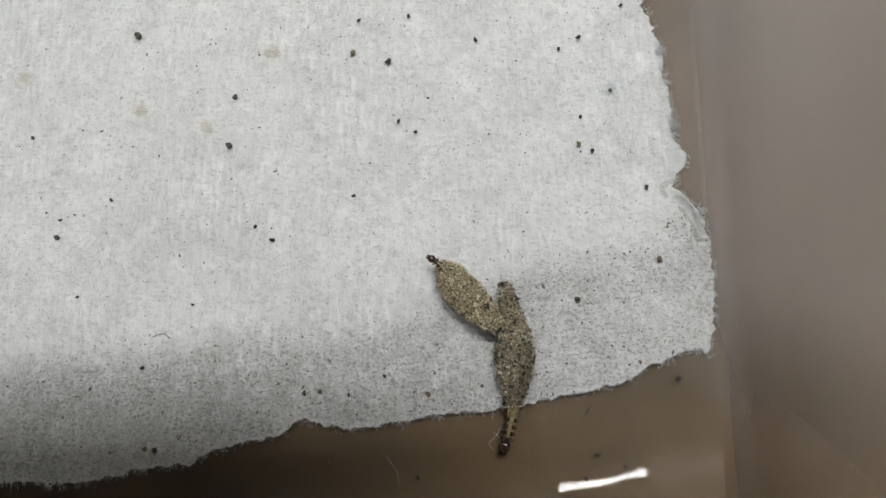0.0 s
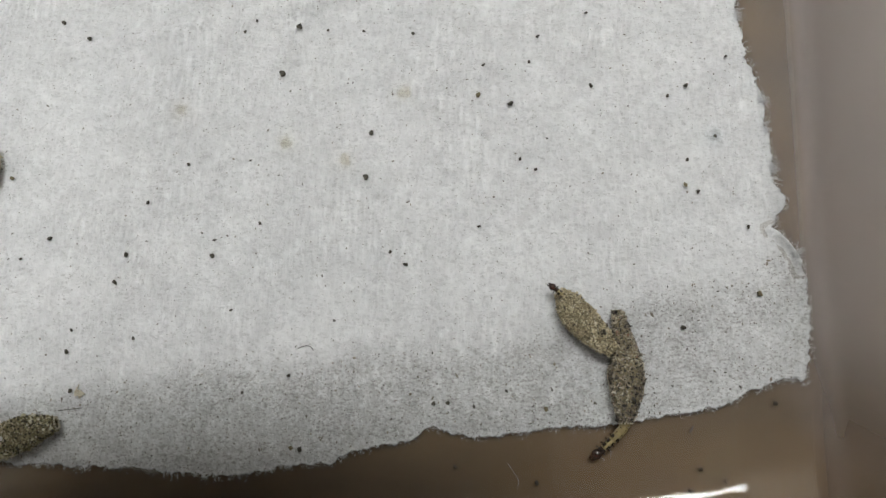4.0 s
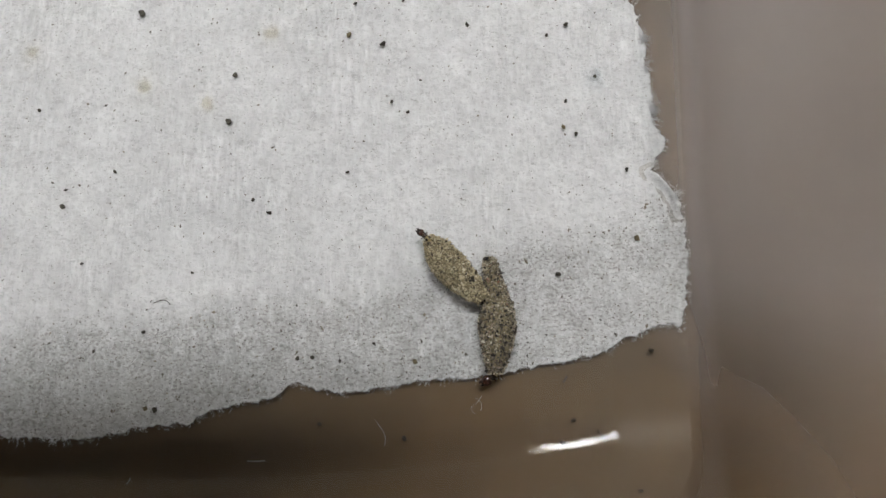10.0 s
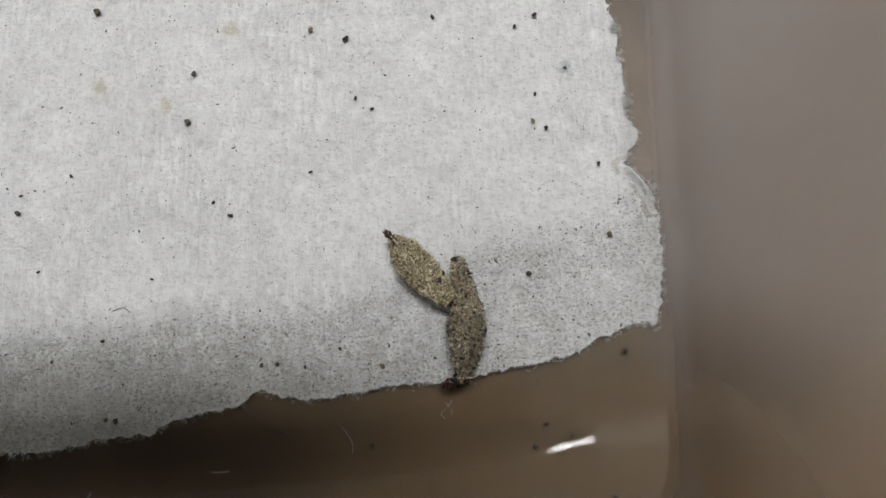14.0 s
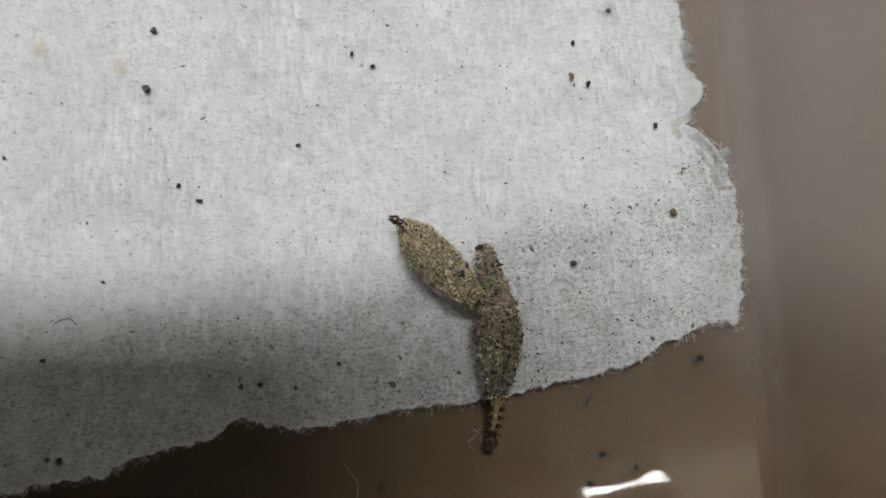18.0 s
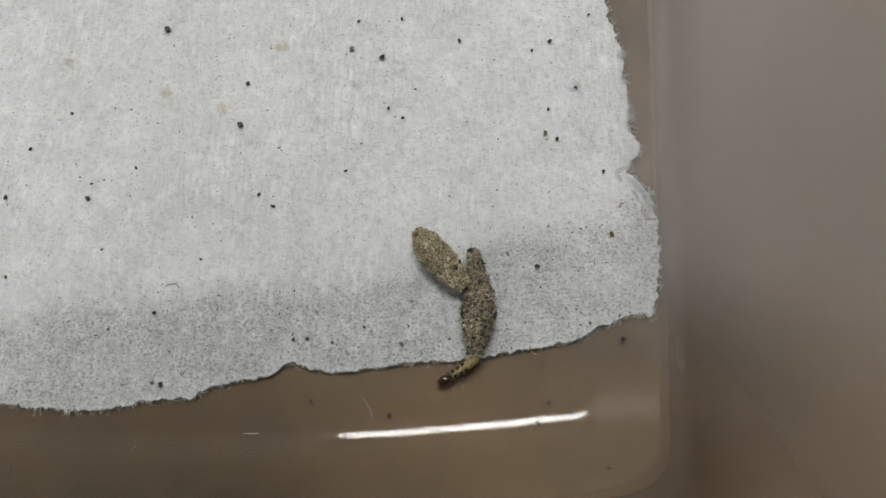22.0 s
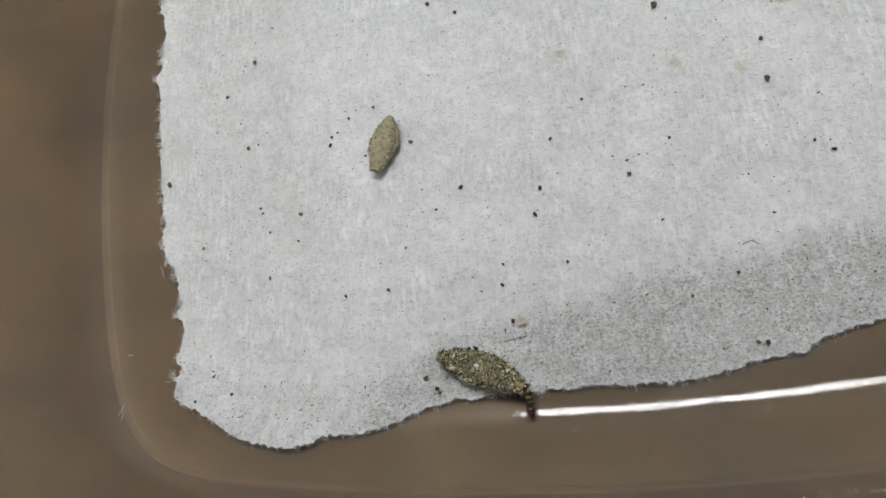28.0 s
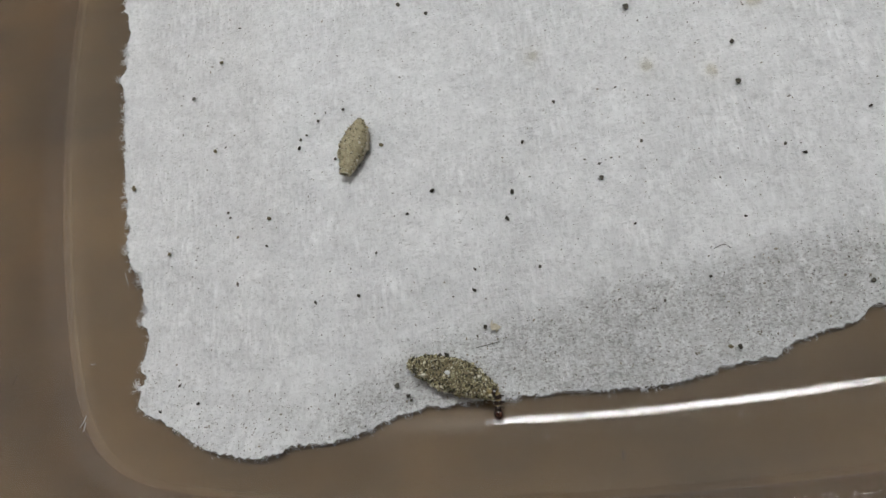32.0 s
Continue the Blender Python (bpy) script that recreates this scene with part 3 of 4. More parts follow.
def ply(name, material, parent, low, lift, nu, nv, label="", inset=0.0):
    """One ply as a fine grid between its torn edges; low(x) is its lower edge."""
    verts, bare, rim, faces = [], [], [], []
    for b in range(nv + 1):
        v = (b / nv) ** 1.25
        for a in range(nu + 1):
            u = a / nu
            x = -9.6 + 11.4 * u
            y = low(x) + v * (TOP - low(x))
            x = edge_left(y) + inset + u * (edge_right(y) - edge_left(y) - 2 * inset)
            y = low(x) + v * (TOP - low(x))
            z = sheet_z(x, y) + lift + 0.007 * fuzz(x, y, 5.0, 4) + 0.0035 * fuzz(1.9 * x, y, 9.0, 2)
            verts.append((x * CM, y * CM, z * CM))
            rim.append(min(1.0, min(y - low(x), x - edge_left(y), edge_right(y) - x) / 0.055))
            bare.append((1.0 - 0.3 * smooth(0.4, 1.4, x)) * (1.0 - 0.65 * smooth(-6.6, -7.6, x)) * min(1.0, max(0.0, 0.5 - (y - edge_ply(x) - 0.15) / 0.5)))
    w = nu + 1
    for b in range(nv):
        for a in range(nu):
            faces.append((b * w + a, b * w + a + 1, (b + 1) * w + a + 1, (b + 1) * w + a))
    me = from_arrays(name, verts, faces)
    me.attributes.new("bare", "FLOAT", "POINT").data.foreach_set("value", bare)
    me.attributes.new("rim", "FLOAT", "POINT").data.foreach_set("value", rim)
    ob = part_mesh(name, me, material, parent, label)
    thick = ob.modifiers.new("thickness", "SOLIDIFY")
    thick.thickness, thick.offset = 0.00004, -1.0
    return ob


PLY_EDGE = ((-9.6, 0.1), (-9.0, -0.15), (-8.2, -0.35), (-7.4, -0.5), (-6.8, -0.5), (-6.2, -0.15), (-5.2, 0.0), (-4.6, 0.05), (-4.0, 0.25), (-3.3, 0.3), (-2.6, 0.38), (-1.6, 0.5), (-0.9, 0.6),
            (-0.2, 0.85), (0.5, 1.1), (1.0, 1.22), (1.5, 1.42), (2.0, 1.7))


def edge_ply(x):
    return along(PLY_EDGE, x) + 0.05 * fuzz(x, 31.0, 2.0)


def strands(name, material, parent, roots, rng, length, radius, kind="stuff", label=""):
    """Many fine bent fibres as three-sided tubes, joined; each root is x, y, z and a heading."""
    verts, faces = [], []
    for x, y, z, heading in roots:
        n, size = 4, rng.uniform(0.4, 1.0) * length
        bend, rise, r = rng.normal(0, 0.6), rng.uniform(-0.02, 0.10), radius * rng.uniform(0.6, 1.2)
        p, a, base = np.array([x, y, z]), heading, len(verts)
        for k in range(n + 1):
            side = np.array([-math.sin(a), math.cos(a), 0])
            taper = r * (1 - 0.6 * k / n)
            for w in (0, 2.1, 4.2):
                q = p + taper * (math.cos(w) * side + math.sin(w) * np.array([0, 0, 1]))
                verts.append(tuple(q * CM))
            p = p + size / n * np.array([math.cos(a), math.sin(a), rise * (1 - k / n)])
            a += bend / n * 2 + rng.normal(0, 0.15)
        for k in range(n):
            for w in range(3):
                i, j = base + 3 * k + w, base + 3 * k + (w + 1) % 3
                faces.append((i, j, j + 3, i + 3))
    ob = part_mesh(name, from_arrays(name, verts, faces), material, parent, label)
    if kind:
        tagged(ob, kind=kind)
    return ob


def tissue_sheet():
    rng = np.random.default_rng(5)
    sheet = thing("tissue_sheet", "torn white two-ply tissue sheet speckled with frass dust", "tissue paper")
    ply("sheet", PAPER, sheet, edge_bottom, 0.0, 500, 270)
    roots = []
    for _ in range(760):
        # a tuft: several fibres from nearly one place, headed much the same way
        kind = rng.integers(0, 7)
        n, way = rng.integers(2, 9), rng.normal(0, 0.75)
        if kind < 4:
            x = rng.uniform(-9.4, 1.9)
            root, way = (x, edge_bottom(x) + 0.02), way - math.pi / 2
        elif kind < 6:
            y = rng.uniform(0.4, 6.0)
            root = (edge_right(y) - 0.02, y)
        else:
            y = rng.uniform(-0.3, 6.0)
            root, way = (edge_left(y) + 0.02, y), way + math.pi
        for _ in range(n):
            x, y = root[0] + rng.normal(0, 0.022), root[1] + rng.normal(0, 0.022)
            roots.append((x, y, sheet_z(x, y) + 0.002, way + rng.normal(0, 0.55)))
    strands("torn_fringe", FIBRE, sheet, roots, rng, 0.046, 0.0015)
    # longer tufts that stand out from the torn sides
    tufts = []
    for _ in range(46):
        left = rng.uniform() < 0.62
        y = rng.uniform(-0.2, 5.6) if left else rng.uniform(0.5, 5.6)
        x = edge_left(y) + 0.03 if left else edge_right(y) - 0.03
        way = (math.pi if left else 0.0) + rng.normal(0, 0.35)
        for _ in range(rng.integers(10, 30)):
            px, py = x + rng.normal(0, 0.012), y + rng.normal(0, 0.03)
            tufts.append((px, py, sheet_z(px, py) + rng.uniform(0.0, 0.02), way + rng.normal(0, 0.3)))
    strands("tufted_fringe", FIBRE, sheet, tufts, rng, 0.10, 0.0022)
    loose = []
    for _ in range(15000):
        x, y = rng.uniform(-9.5, 1.8), rng.uniform(-0.9, 5.6)
        if y > edge_bottom(x) + 0.02 and edge_left(y) < x < edge_right(y) - 0.02:
            loose.append((x, y, sheet_z(x, y) + 0.007 * fuzz(x, y, 5.0, 4) + 0.001, rng.uniform(0, 6.28)))
    strands("surface_fluff", FIBRE, sheet, loose, rng, 0.09, 0.0021)


tissue_sheet()


def on_sheet(x, y):
    return sheet_z(x, y) + 0.006


def stain(x, y, size, material, label):
    """A faint patch soaked into the tissue: a thin disc that follows the sheet."""
    bm = bmesh.new()
    bmesh.ops.create_grid(bm, x_segments=14, y_segments=14, size=1.0)
    for v in bm.verts:
        px, py = v.co.x * size, v.co.y * size
        v.co = Vector((px, py, sheet_z(x + px, y + py) + 0.006 * fuzz(x + px, y + py, 5.0, 4) + 0.006 - sheet_z(x, y))) * CM
    ob = part("stain", bm, material)
    ob.matrix_basis = pose(x * CM, y * CM, sheet_z(x, y) * CM)
    tagged(ob, label, "stain", "stains on the tissue")


for sx, sy, ss, sm, sl in ((-4.54, 3.14, 0.30, STAIN_YELLOW, "faint yellow stain soaked into white tissue"), (-3.33, 2.77, 0.26, STAIN_GREEN, "pale olive stain soaked into white tissue"),
                           (-2.68, 2.58, 0.30, STAIN_YELLOW, "faint yellow stain soaked into white tissue"), (-2.10, 3.35, 0.18, STAIN_YELLOW, "faint yellow stain soaked into white tissue"),
                           (1.15, 2.90, 0.12, STAIN_BLUE, "small blue ink fleck on white tissue")):
    stain(sx, sy, ss, sm, sl)


# ---------------------------------------------------------------- the sand-covered cases
def spindle(s, shape):
    """Half width and half height of a case at s from 0 (tail) to 1 (mouth)."""
    return along(shape, s)


def larval_case(label, tail, mouth, shape, flat, sand, seed, bow=0.0, z=None, grains=2600, size=0.016, silk=None, tilt=0.0, hem=1.0):
    """A flattened silk spindle set with grains; it lies along x from its tail, with its origin at its middle."""
    rng = np.random.default_rng(seed)
    dx, dy = mouth[0] - tail[0], mouth[1] - tail[1]
    length, turn = math.hypot(dx, dy), math.degrees(math.atan2(dy, dx))
    mx, my = (tail[0] + mouth[0]) / 2, (tail[1] + mouth[1]) / 2
    top = max(w for _, w in shape)
    base = on_sheet(mx, my) if z is None else z
    case = thing("larval_case", label, "insect case", "sand cases of the larvae", at=(mx, my, base), turn=turn)
    case.matrix_basis = case.matrix_basis @ pose(0, 0, 0, 0, tilt, 0)

    def skin(s, a, out=0.0):
        w = spindle(s, shape) * (1 + 0.10 * fuzz(s * 3 + seed, math.cos(a), 2.2, 3)) + out
        return np.array([(s - 0.5) * length, w * math.cos(a) + bow * (4 * s * (1 - s)), top * flat + w * flat * math.sin(a) * 0.98])

    nu, nv = 46, 26
    verts = [tuple(skin(i / nu, 2 * math.pi * j / nv) * CM) for i in range(nu + 1) for j in range(nv)]
    faces = [(i * nv + j, i * nv + (j + 1) % nv, (i + 1) * nv + (j + 1) % nv, (i + 1) * nv + j) for i in range(nu) for j in range(nv)]
    faces.append(tuple(range(nv - 1, -1, -1)))
    part_mesh("silk_tube", from_arrays("silk_tube", verts, faces), silk or SILK_SHADED, case)
    # the pale hem where the two halves of the spindle meet
    hv, hf = [], []
    for side in (0, math.pi):
        b = len(hv)
        for i in range(nu + 1):
            s = i / nu
            wide = 0.018 * hem * math.sin(math.pi * s) * (1 + 0.5 * fuzz(s * 6, seed + side, 2.0, 2))
            for out, dz in ((-0.01 * hem, 0.006 * hem), (wide, 0.0), (-0.01, -0.006)):
                p = skin(s, side, out)
                hv.append(tuple((p + np.array([0, 0, dz - 0.03])) * CM))
        for i in range(nu):
            for k in range(2):
                hf.append((b + 3 * i + k, b + 3 * i + k + 1, b + 3 * i + k + 4, b + 3 * i + k + 3))
    part_mesh("hem", from_arrays("hem", hv, hf), SILK_PALE, case, "pale silk hem of the case")
    # grains
    gv, gf = [], []
    corner = np.array([(1, 0, 0), (-1, 0, 0), (0, 1, 0), (0, -1, 0), (0, 0, 1), (0, 0, -1)], float)
    tris = ((0, 2, 4), (2, 1, 4), (1, 3, 4), (3, 0, 4), (2, 0, 5), (1, 2, 5), (3, 1, 5), (0, 3, 5))
    made = 0
    while made < grains:
        s, a = rng.uniform(0.005, 0.995), rng.uniform(0, 2 * math.pi)
        if rng.uniform() > 0.25 + 0.75 * spindle(s, shape) / top:
            continue
        made += 1
        big = size * rng.lognormal(0, 0.42)
        p = skin(s, a, big * rng.uniform(0.05, 0.42))
        q = Matrix.LocRotScale(None, Euler(rng.uniform(0, 6.28, 3)), None)
        scale = big * np.array([rng.uniform(0.7, 1.6), rng.uniform(0.4, 0.8), rng.uniform(0.4, 0.8)]) * 0.6
        b = len(gv)
        shaken = corner * scale * rng.uniform(0.6, 1.3, (6, 1))
        for c in shaken:
            v = q @ Vector(c)
            gv.append(tuple((p + np.array(v)) * CM))
        gf.extend((b + i, b + j, b + k) for i, j, k in tris)
    tagged(part_mesh("sand_coat", from_arrays("sand_coat", gv, gf), sand, case, "sand and frass grains set in silk", smooth=False), kind="stuff")
    # a web of loose silk that ties the case to what it lies on
    wv, wf, fade = [], [], []
    for side in (0, math.pi):
        k = len(wv)
        for i in range(nu + 1):
            s = i / nu
            wide = 0.05 * (1 + 0.8 * fuzz(s * 5, seed + 3 * side, 2.0, 3))
            for f in (0.0, 0.35, 0.7, 1.0):
                p = skin(s, side, wide * f)
                wv.append((p[0] * CM, p[1] * CM, (0.012 + (p[2] - 0.012) * 0.75 * (1 - f) ** 2) * CM))
                fade.append((1 - f) * min(1.0, 6 * s, 6 * (1 - s)))
        for i in range(nu):
            wf.extend((k + 4 * i + j, k + 4 * i + j + 1, k + 4 * i + j + 5, k + 4 * i + j + 4) for j in range(3))
    web = part_mesh("silk_web", from_arrays("silk_web", wv, wf), WEB, case, "pale loose silk round the case")
    web.data.attributes.new("fade", "FLOAT", "POINT").data.foreach_set("value", fade)
    # stray threads round the foot of the case
    wisps = []
    for _ in range(150):
        s, side = rng.uniform(0.03, 0.97), rng.choice((0.0, math.pi))
        p = skin(s, side)
        wisps.append((p[0], p[1], 0.25 * p[2], (math.pi / 2 if side == 0 else -math.pi / 2) + rng.normal(0, 0.9)))
    strands("silk_wisps", FIBRE, case, wisps, rng, 0.11, 0.0014)
    # the ragged mouth
    bm = bmesh.new()
    for j in range(14):
        a = 2 * math.pi * j / 14
        p = skin(1.0, a) + np.array([0.004, 0, 0])
        r = 0.011 * rng.uniform(0.7, 1.3)
        bmesh.ops.create_icosphere(bm, subdivisions=1, radius=r * CM, matrix=Matrix.Translation(Vector(p * CM)))
    part("mouth_rim", bm, SILK_PALE, case, "pale ragged silk mouth")
    return case


SLIM = ((0.0, 0.041), (0.04, 0.059), (0.2, 0.077), (0.35, 0.117), (0.5, 0.149), (0.62, 0.158), (0.78, 0.135), (0.9, 0.095), (0.97, 0.077), (1.0, 0.063))
LEAF = ((0.0, 0.066), (0.05, 0.077), (0.18, 0.101), (0.35, 0.132), (0.55, 0.150), (0.72, 0.141), (0.86, 0.106), (0.95, 0.070), (1.0, 0.048))
OVAL = ((0.0, 0.027), (0.05, 0.054), (0.15, 0.104), (0.3, 0.144), (0.5, 0.167), (0.7, 0.153), (0.85, 0.113), (0.95, 0.077), (1.0, 0.059))
SEED = ((0.0, 0.022), (0.08, 0.06), (0.25, 0.115), (0.45, 0.142), (0.65, 0.135), (0.85, 0.092), (0.95, 0.07), (1.0, 0.064))

MOUTH_B, TAIL_B = (0.178, 0.0), (0.115, 1.06)
MOUTH_A, TAIL_A = (-0.452, 1.215), (0.075, 0.655)
larval_case("dark sand-covered case lying across the torn tissue edge", TAIL_B, MOUTH_B, SLIM, 0.74, SAND_DARK, 11, bow=0.045, size=0.015, grains=5600)
CASE_A = larval_case("beige sand-covered case resting against a darker case", TAIL_A, MOUTH_A, LEAF, 0.74, SAND, 12, grains=5600, size=0.0135, z=on_sheet(-0.2, 0.95) + 0.05, bow=0.02)
larval_case("small pale empty sand case lying on the tissue", (-6.60, 2.70), (-6.815, 2.03), SEED, 0.75, SAND_PALE, 13, grains=1500, size=0.015, silk=SILK_BUFF, hem=2.6)
larval_case("pale sand-covered case lying far back on the tissue", (-6.36, 5.36), (-5.80, 5.95), OVAL, 0.65, SAND_PALE, 14, grains=2800, size=0.018)
CASE_C = larval_case("olive sand-covered case at the torn tissue edge", (-6.235, -0.20), (-5.35, -0.59), OVAL, 0.70, SAND_GREEN, 15, grains=4800, size=0.0185, bow=0.03)

tuft = bmesh.new()
for k in range(26):
    a, r = 2.4 * k, 0.004 * math.sqrt(k)
    bmesh.ops.create_icosphere(tuft, subdivisions=1, radius=0.0085 * CM, matrix=Matrix.Translation(Vector((-0.02 + 1.3 * r * math.cos(a), 0.03 + 0.9 * r * math.sin(a), 0.258 - 0.006 * (k % 3) - 3.0 * r * r)) * CM))
clump = bmesh.new()
for k in range(5):
    bmesh.ops.create_icosphere(clump, subdivisions=2, radius=(0.017 - 0.002 * k) * CM,
                               matrix=Matrix.Translation(Vector((-0.19 + 0.014 * math.cos(2.4 * k), -0.02 + 0.012 * k - 0.03, 0.195 + 0.006 * math.sin(3 * k))) * CM))
part("frass_clump", clump, FRASS, CASE_A, "dark frass clump stuck on the case")
part("silk_tuft", tuft, FIBRE, CASE_C, "small white silk tuft on the case")

# seconds, tail and mouth of the crawling case
CASE_C_ROWS = ((0.0, -6.36, -0.60, -5.46, -0.22), (5.5, -6.36, -0.60, -5.46, -0.22), (18.0, -6.22, -0.37, -5.27, -0.42), (24.5, -6.22, -0.37, -5.28, -0.43), (26.5, -6.235, -0.19, -5.335, -0.605), (32.0, -6.24, -0.195, -5.35, -0.59))


# ---------------------------------------------------------------- the larvae
def barrel(length, radius, rings=7, around=14, pinch=0.8, flat=0.9):
    """A short round body ring along x, drawn in at both ends."""
    bm = bmesh.new()
    loops = []
    for i in range(rings):
        f = i / (rings - 1)
        r = radius * (pinch + (1 - pinch) * math.sin(math.pi * f) ** 0.7)
        loops.append([bm.verts.new(Vector(((f - 0.5) * length, r * math.cos(2 * math.pi * j / around), r * flat * math.sin(2 * math.pi * j / around))) * CM) for j in range(around)])
    for a, b in zip(loops, loops[1:]):
        for j in range(around):
            bm.faces.new((a[j], b[j], b[(j + 1) % around], a[(j + 1) % around]))
    bm.faces.new(loops[0])
    bm.faces.new(loops[-1][::-1])
    return bm


def saddle(length, radius, start, stop, flat=0.9):
    """A curved plate that sits on a body ring, over the given angles."""
    bm = bmesh.new()
    rows = []
    for i in range(5):
        f = i / 4
        row = []
        for j in range(7):
            a = radians(start + (stop - start) * j / 6)
            r = radius * (1.03 + 0.04 * math.sin(math.pi * f) * math.sin(math.pi * j / 6))
            row.append(bm.verts.new(Vector(((f - 0.5) * length, r * math.cos(a), r * flat * math.sin(a))) * CM))
        rows.append(row)
    for a, b in zip(rows, rows[1:]):
        for j in range(6):
            bm.faces.new((a[j], a[j + 1], b[j + 1], b[j]))
    ret = bmesh.ops.extrude_face_region(bm, geom=bm.faces[:])
    bmesh.ops.translate(bm, vec=(0, 0, -0.006 * CM), verts=[v for v in ret["geom"] if isinstance(v, bmesh.types.BMVert)])
    bmesh.ops.recalc_face_normals(bm, faces=bm.faces)
    return bm


def larva(label, size, rings, banded=False):
    """A caterpillar: a head and body rings, laid one behind the other by its moves."""
    body = thing("larva", label, "larva", "larvae in their cases")
    head = bmesh.new()
    bmesh.ops.create_uvsphere(head, u_segments=18, v_segments=12, radius=1.0)
    for v in head.verts:
        x = v.co.x
        v.co = Vector((v.co.x * 0.056, v.co.y * 0.049 * (1 - 0.25 * max(x, 0)), v.co.z * 0.038 + 0.003 * abs(v.co.y))) * CM * size
    links = [part("head", head, HEAD, body, "glossy dark brown head capsule")]
    for side in (-1, 1):
        jaw = bmesh.new()
        bmesh.ops.create_cone(jaw, cap_ends=True, segments=8, radius1=0.012 * CM * size, radius2=0.004 * CM * size, depth=0.03 * CM * size,
                              matrix=pose(0.062 * CM * size, side * 0.016 * CM * size, -0.012 * CM * size, 0, 100, -side * 20))
        part("mandible", jaw, HEAD, links[0])
    for k in range(rings):
        thorax = k < 4
        radius = (0.034 + 0.003 * min(k, 4)) * size
        ring = part("body_ring", barrel(0.066 * size, radius, pinch=0.82 if thorax else 0.92), SKIN, body, "amber translucent body ring")
        if thorax:
            if k == 0:
                part("dorsal_plate", saddle(0.050 * size, radius, 22, 158), PLATE, ring, "dark shield plate")
            else:
                for a, b in (((20, 160),) if banded else ((20, 74 - 3 * k), (106 + 3 * k, 160))):
                    part("dorsal_plate", saddle((0.042 if banded else 0.040 - 0.002 * k) * size, radius, a, b), PLATE, ring, "dark back plate")
            for side in (-1, 1):
                leg = bmesh.new()
                bmesh.ops.create_cone(leg, cap_ends=True, segments=8, radius1=0.008 * CM * size, radius2=0.003 * CM * size, depth=0.040 * CM * size,
                                      matrix=pose(0.012 * CM * size, side * 0.040 * CM * size, -0.036 * CM * size, side * 130, 0, 0))
                part("leg", leg, PLATE, ring, "short dark leg")
        else:
            for a in (55, 125):
                part("dot_plate", saddle(0.010 * size, radius, a - 7, a + 7), PLATE, ring, "tiny dark spot")
        links.append(ring)
    return body, links


def chain(head, mouth, inward):
    """The line from the head to the mouth and on into the case: gives the place and heading at a length."""
    h, m, w = np.array(head, float), np.array(mouth, float), np.array(inward, float)
    if np.dot(h - m, w) >= 0:
        return lambda s: (h + w * s, -w)
    bulge = m - w * 0.14 * np.linalg.norm(h - m)
    pts = [(1 - f) ** 2 * h + 2 * f * (1 - f) * bulge + f * f * m for f in np.linspace(0, 1, 25)]
    run = np.r_[0, np.cumsum([np.linalg.norm(b - a) for a, b in zip(pts, pts[1:])])]

    def at(s):
        if s >= run[-1]:
            return m + w * (s - run[-1]), -w
        p = np.array([np.interp(s, run, [q[k] for q in pts]) for k in range(3)])
        q = np.array([np.interp(s + 0.03, run, [q[k] for q in pts]) for k in range(3)]) if s + 0.03 < run[-1] else m + w * (s + 0.03 - run[-1])
        d = p - q
        return p, d / np.linalg.norm(d)

    return at


def crawl(links, rows, mouth_at, size):
    """Keys the head and the rings along the chain; rows hold seconds and the head's place."""
    tracks = [[] for _ in links]
    for t, *head in rows:
        at = chain(head, *mouth_at(t))
        for k in range(len(links)):
            p, d = at(0.0 if k == 0 else (0.068 + 0.058 * (k - 1)) * size)
            yaw, pitch = math.degrees(math.atan2(d[1], d[0])), math.degrees(math.asin(max(-1, min(1, d[2]))))
            tracks[k].append((t, pose(p[0] * CM, p[1] * CM, p[2] * CM, 0, -pitch, yaw)))
    for link, track in zip(links, tracks):
        walk(link, track)


LARVA_A = larva("small dark-headed larva peering out of its beige case", 0.72, 6)
LARVA_B = larva("amber larva with dark head stretching out of its case", 1.0, 9)
LARVA_C = larva("dark-ringed larva reaching out of its olive case", 1.0, 8, banded=True)

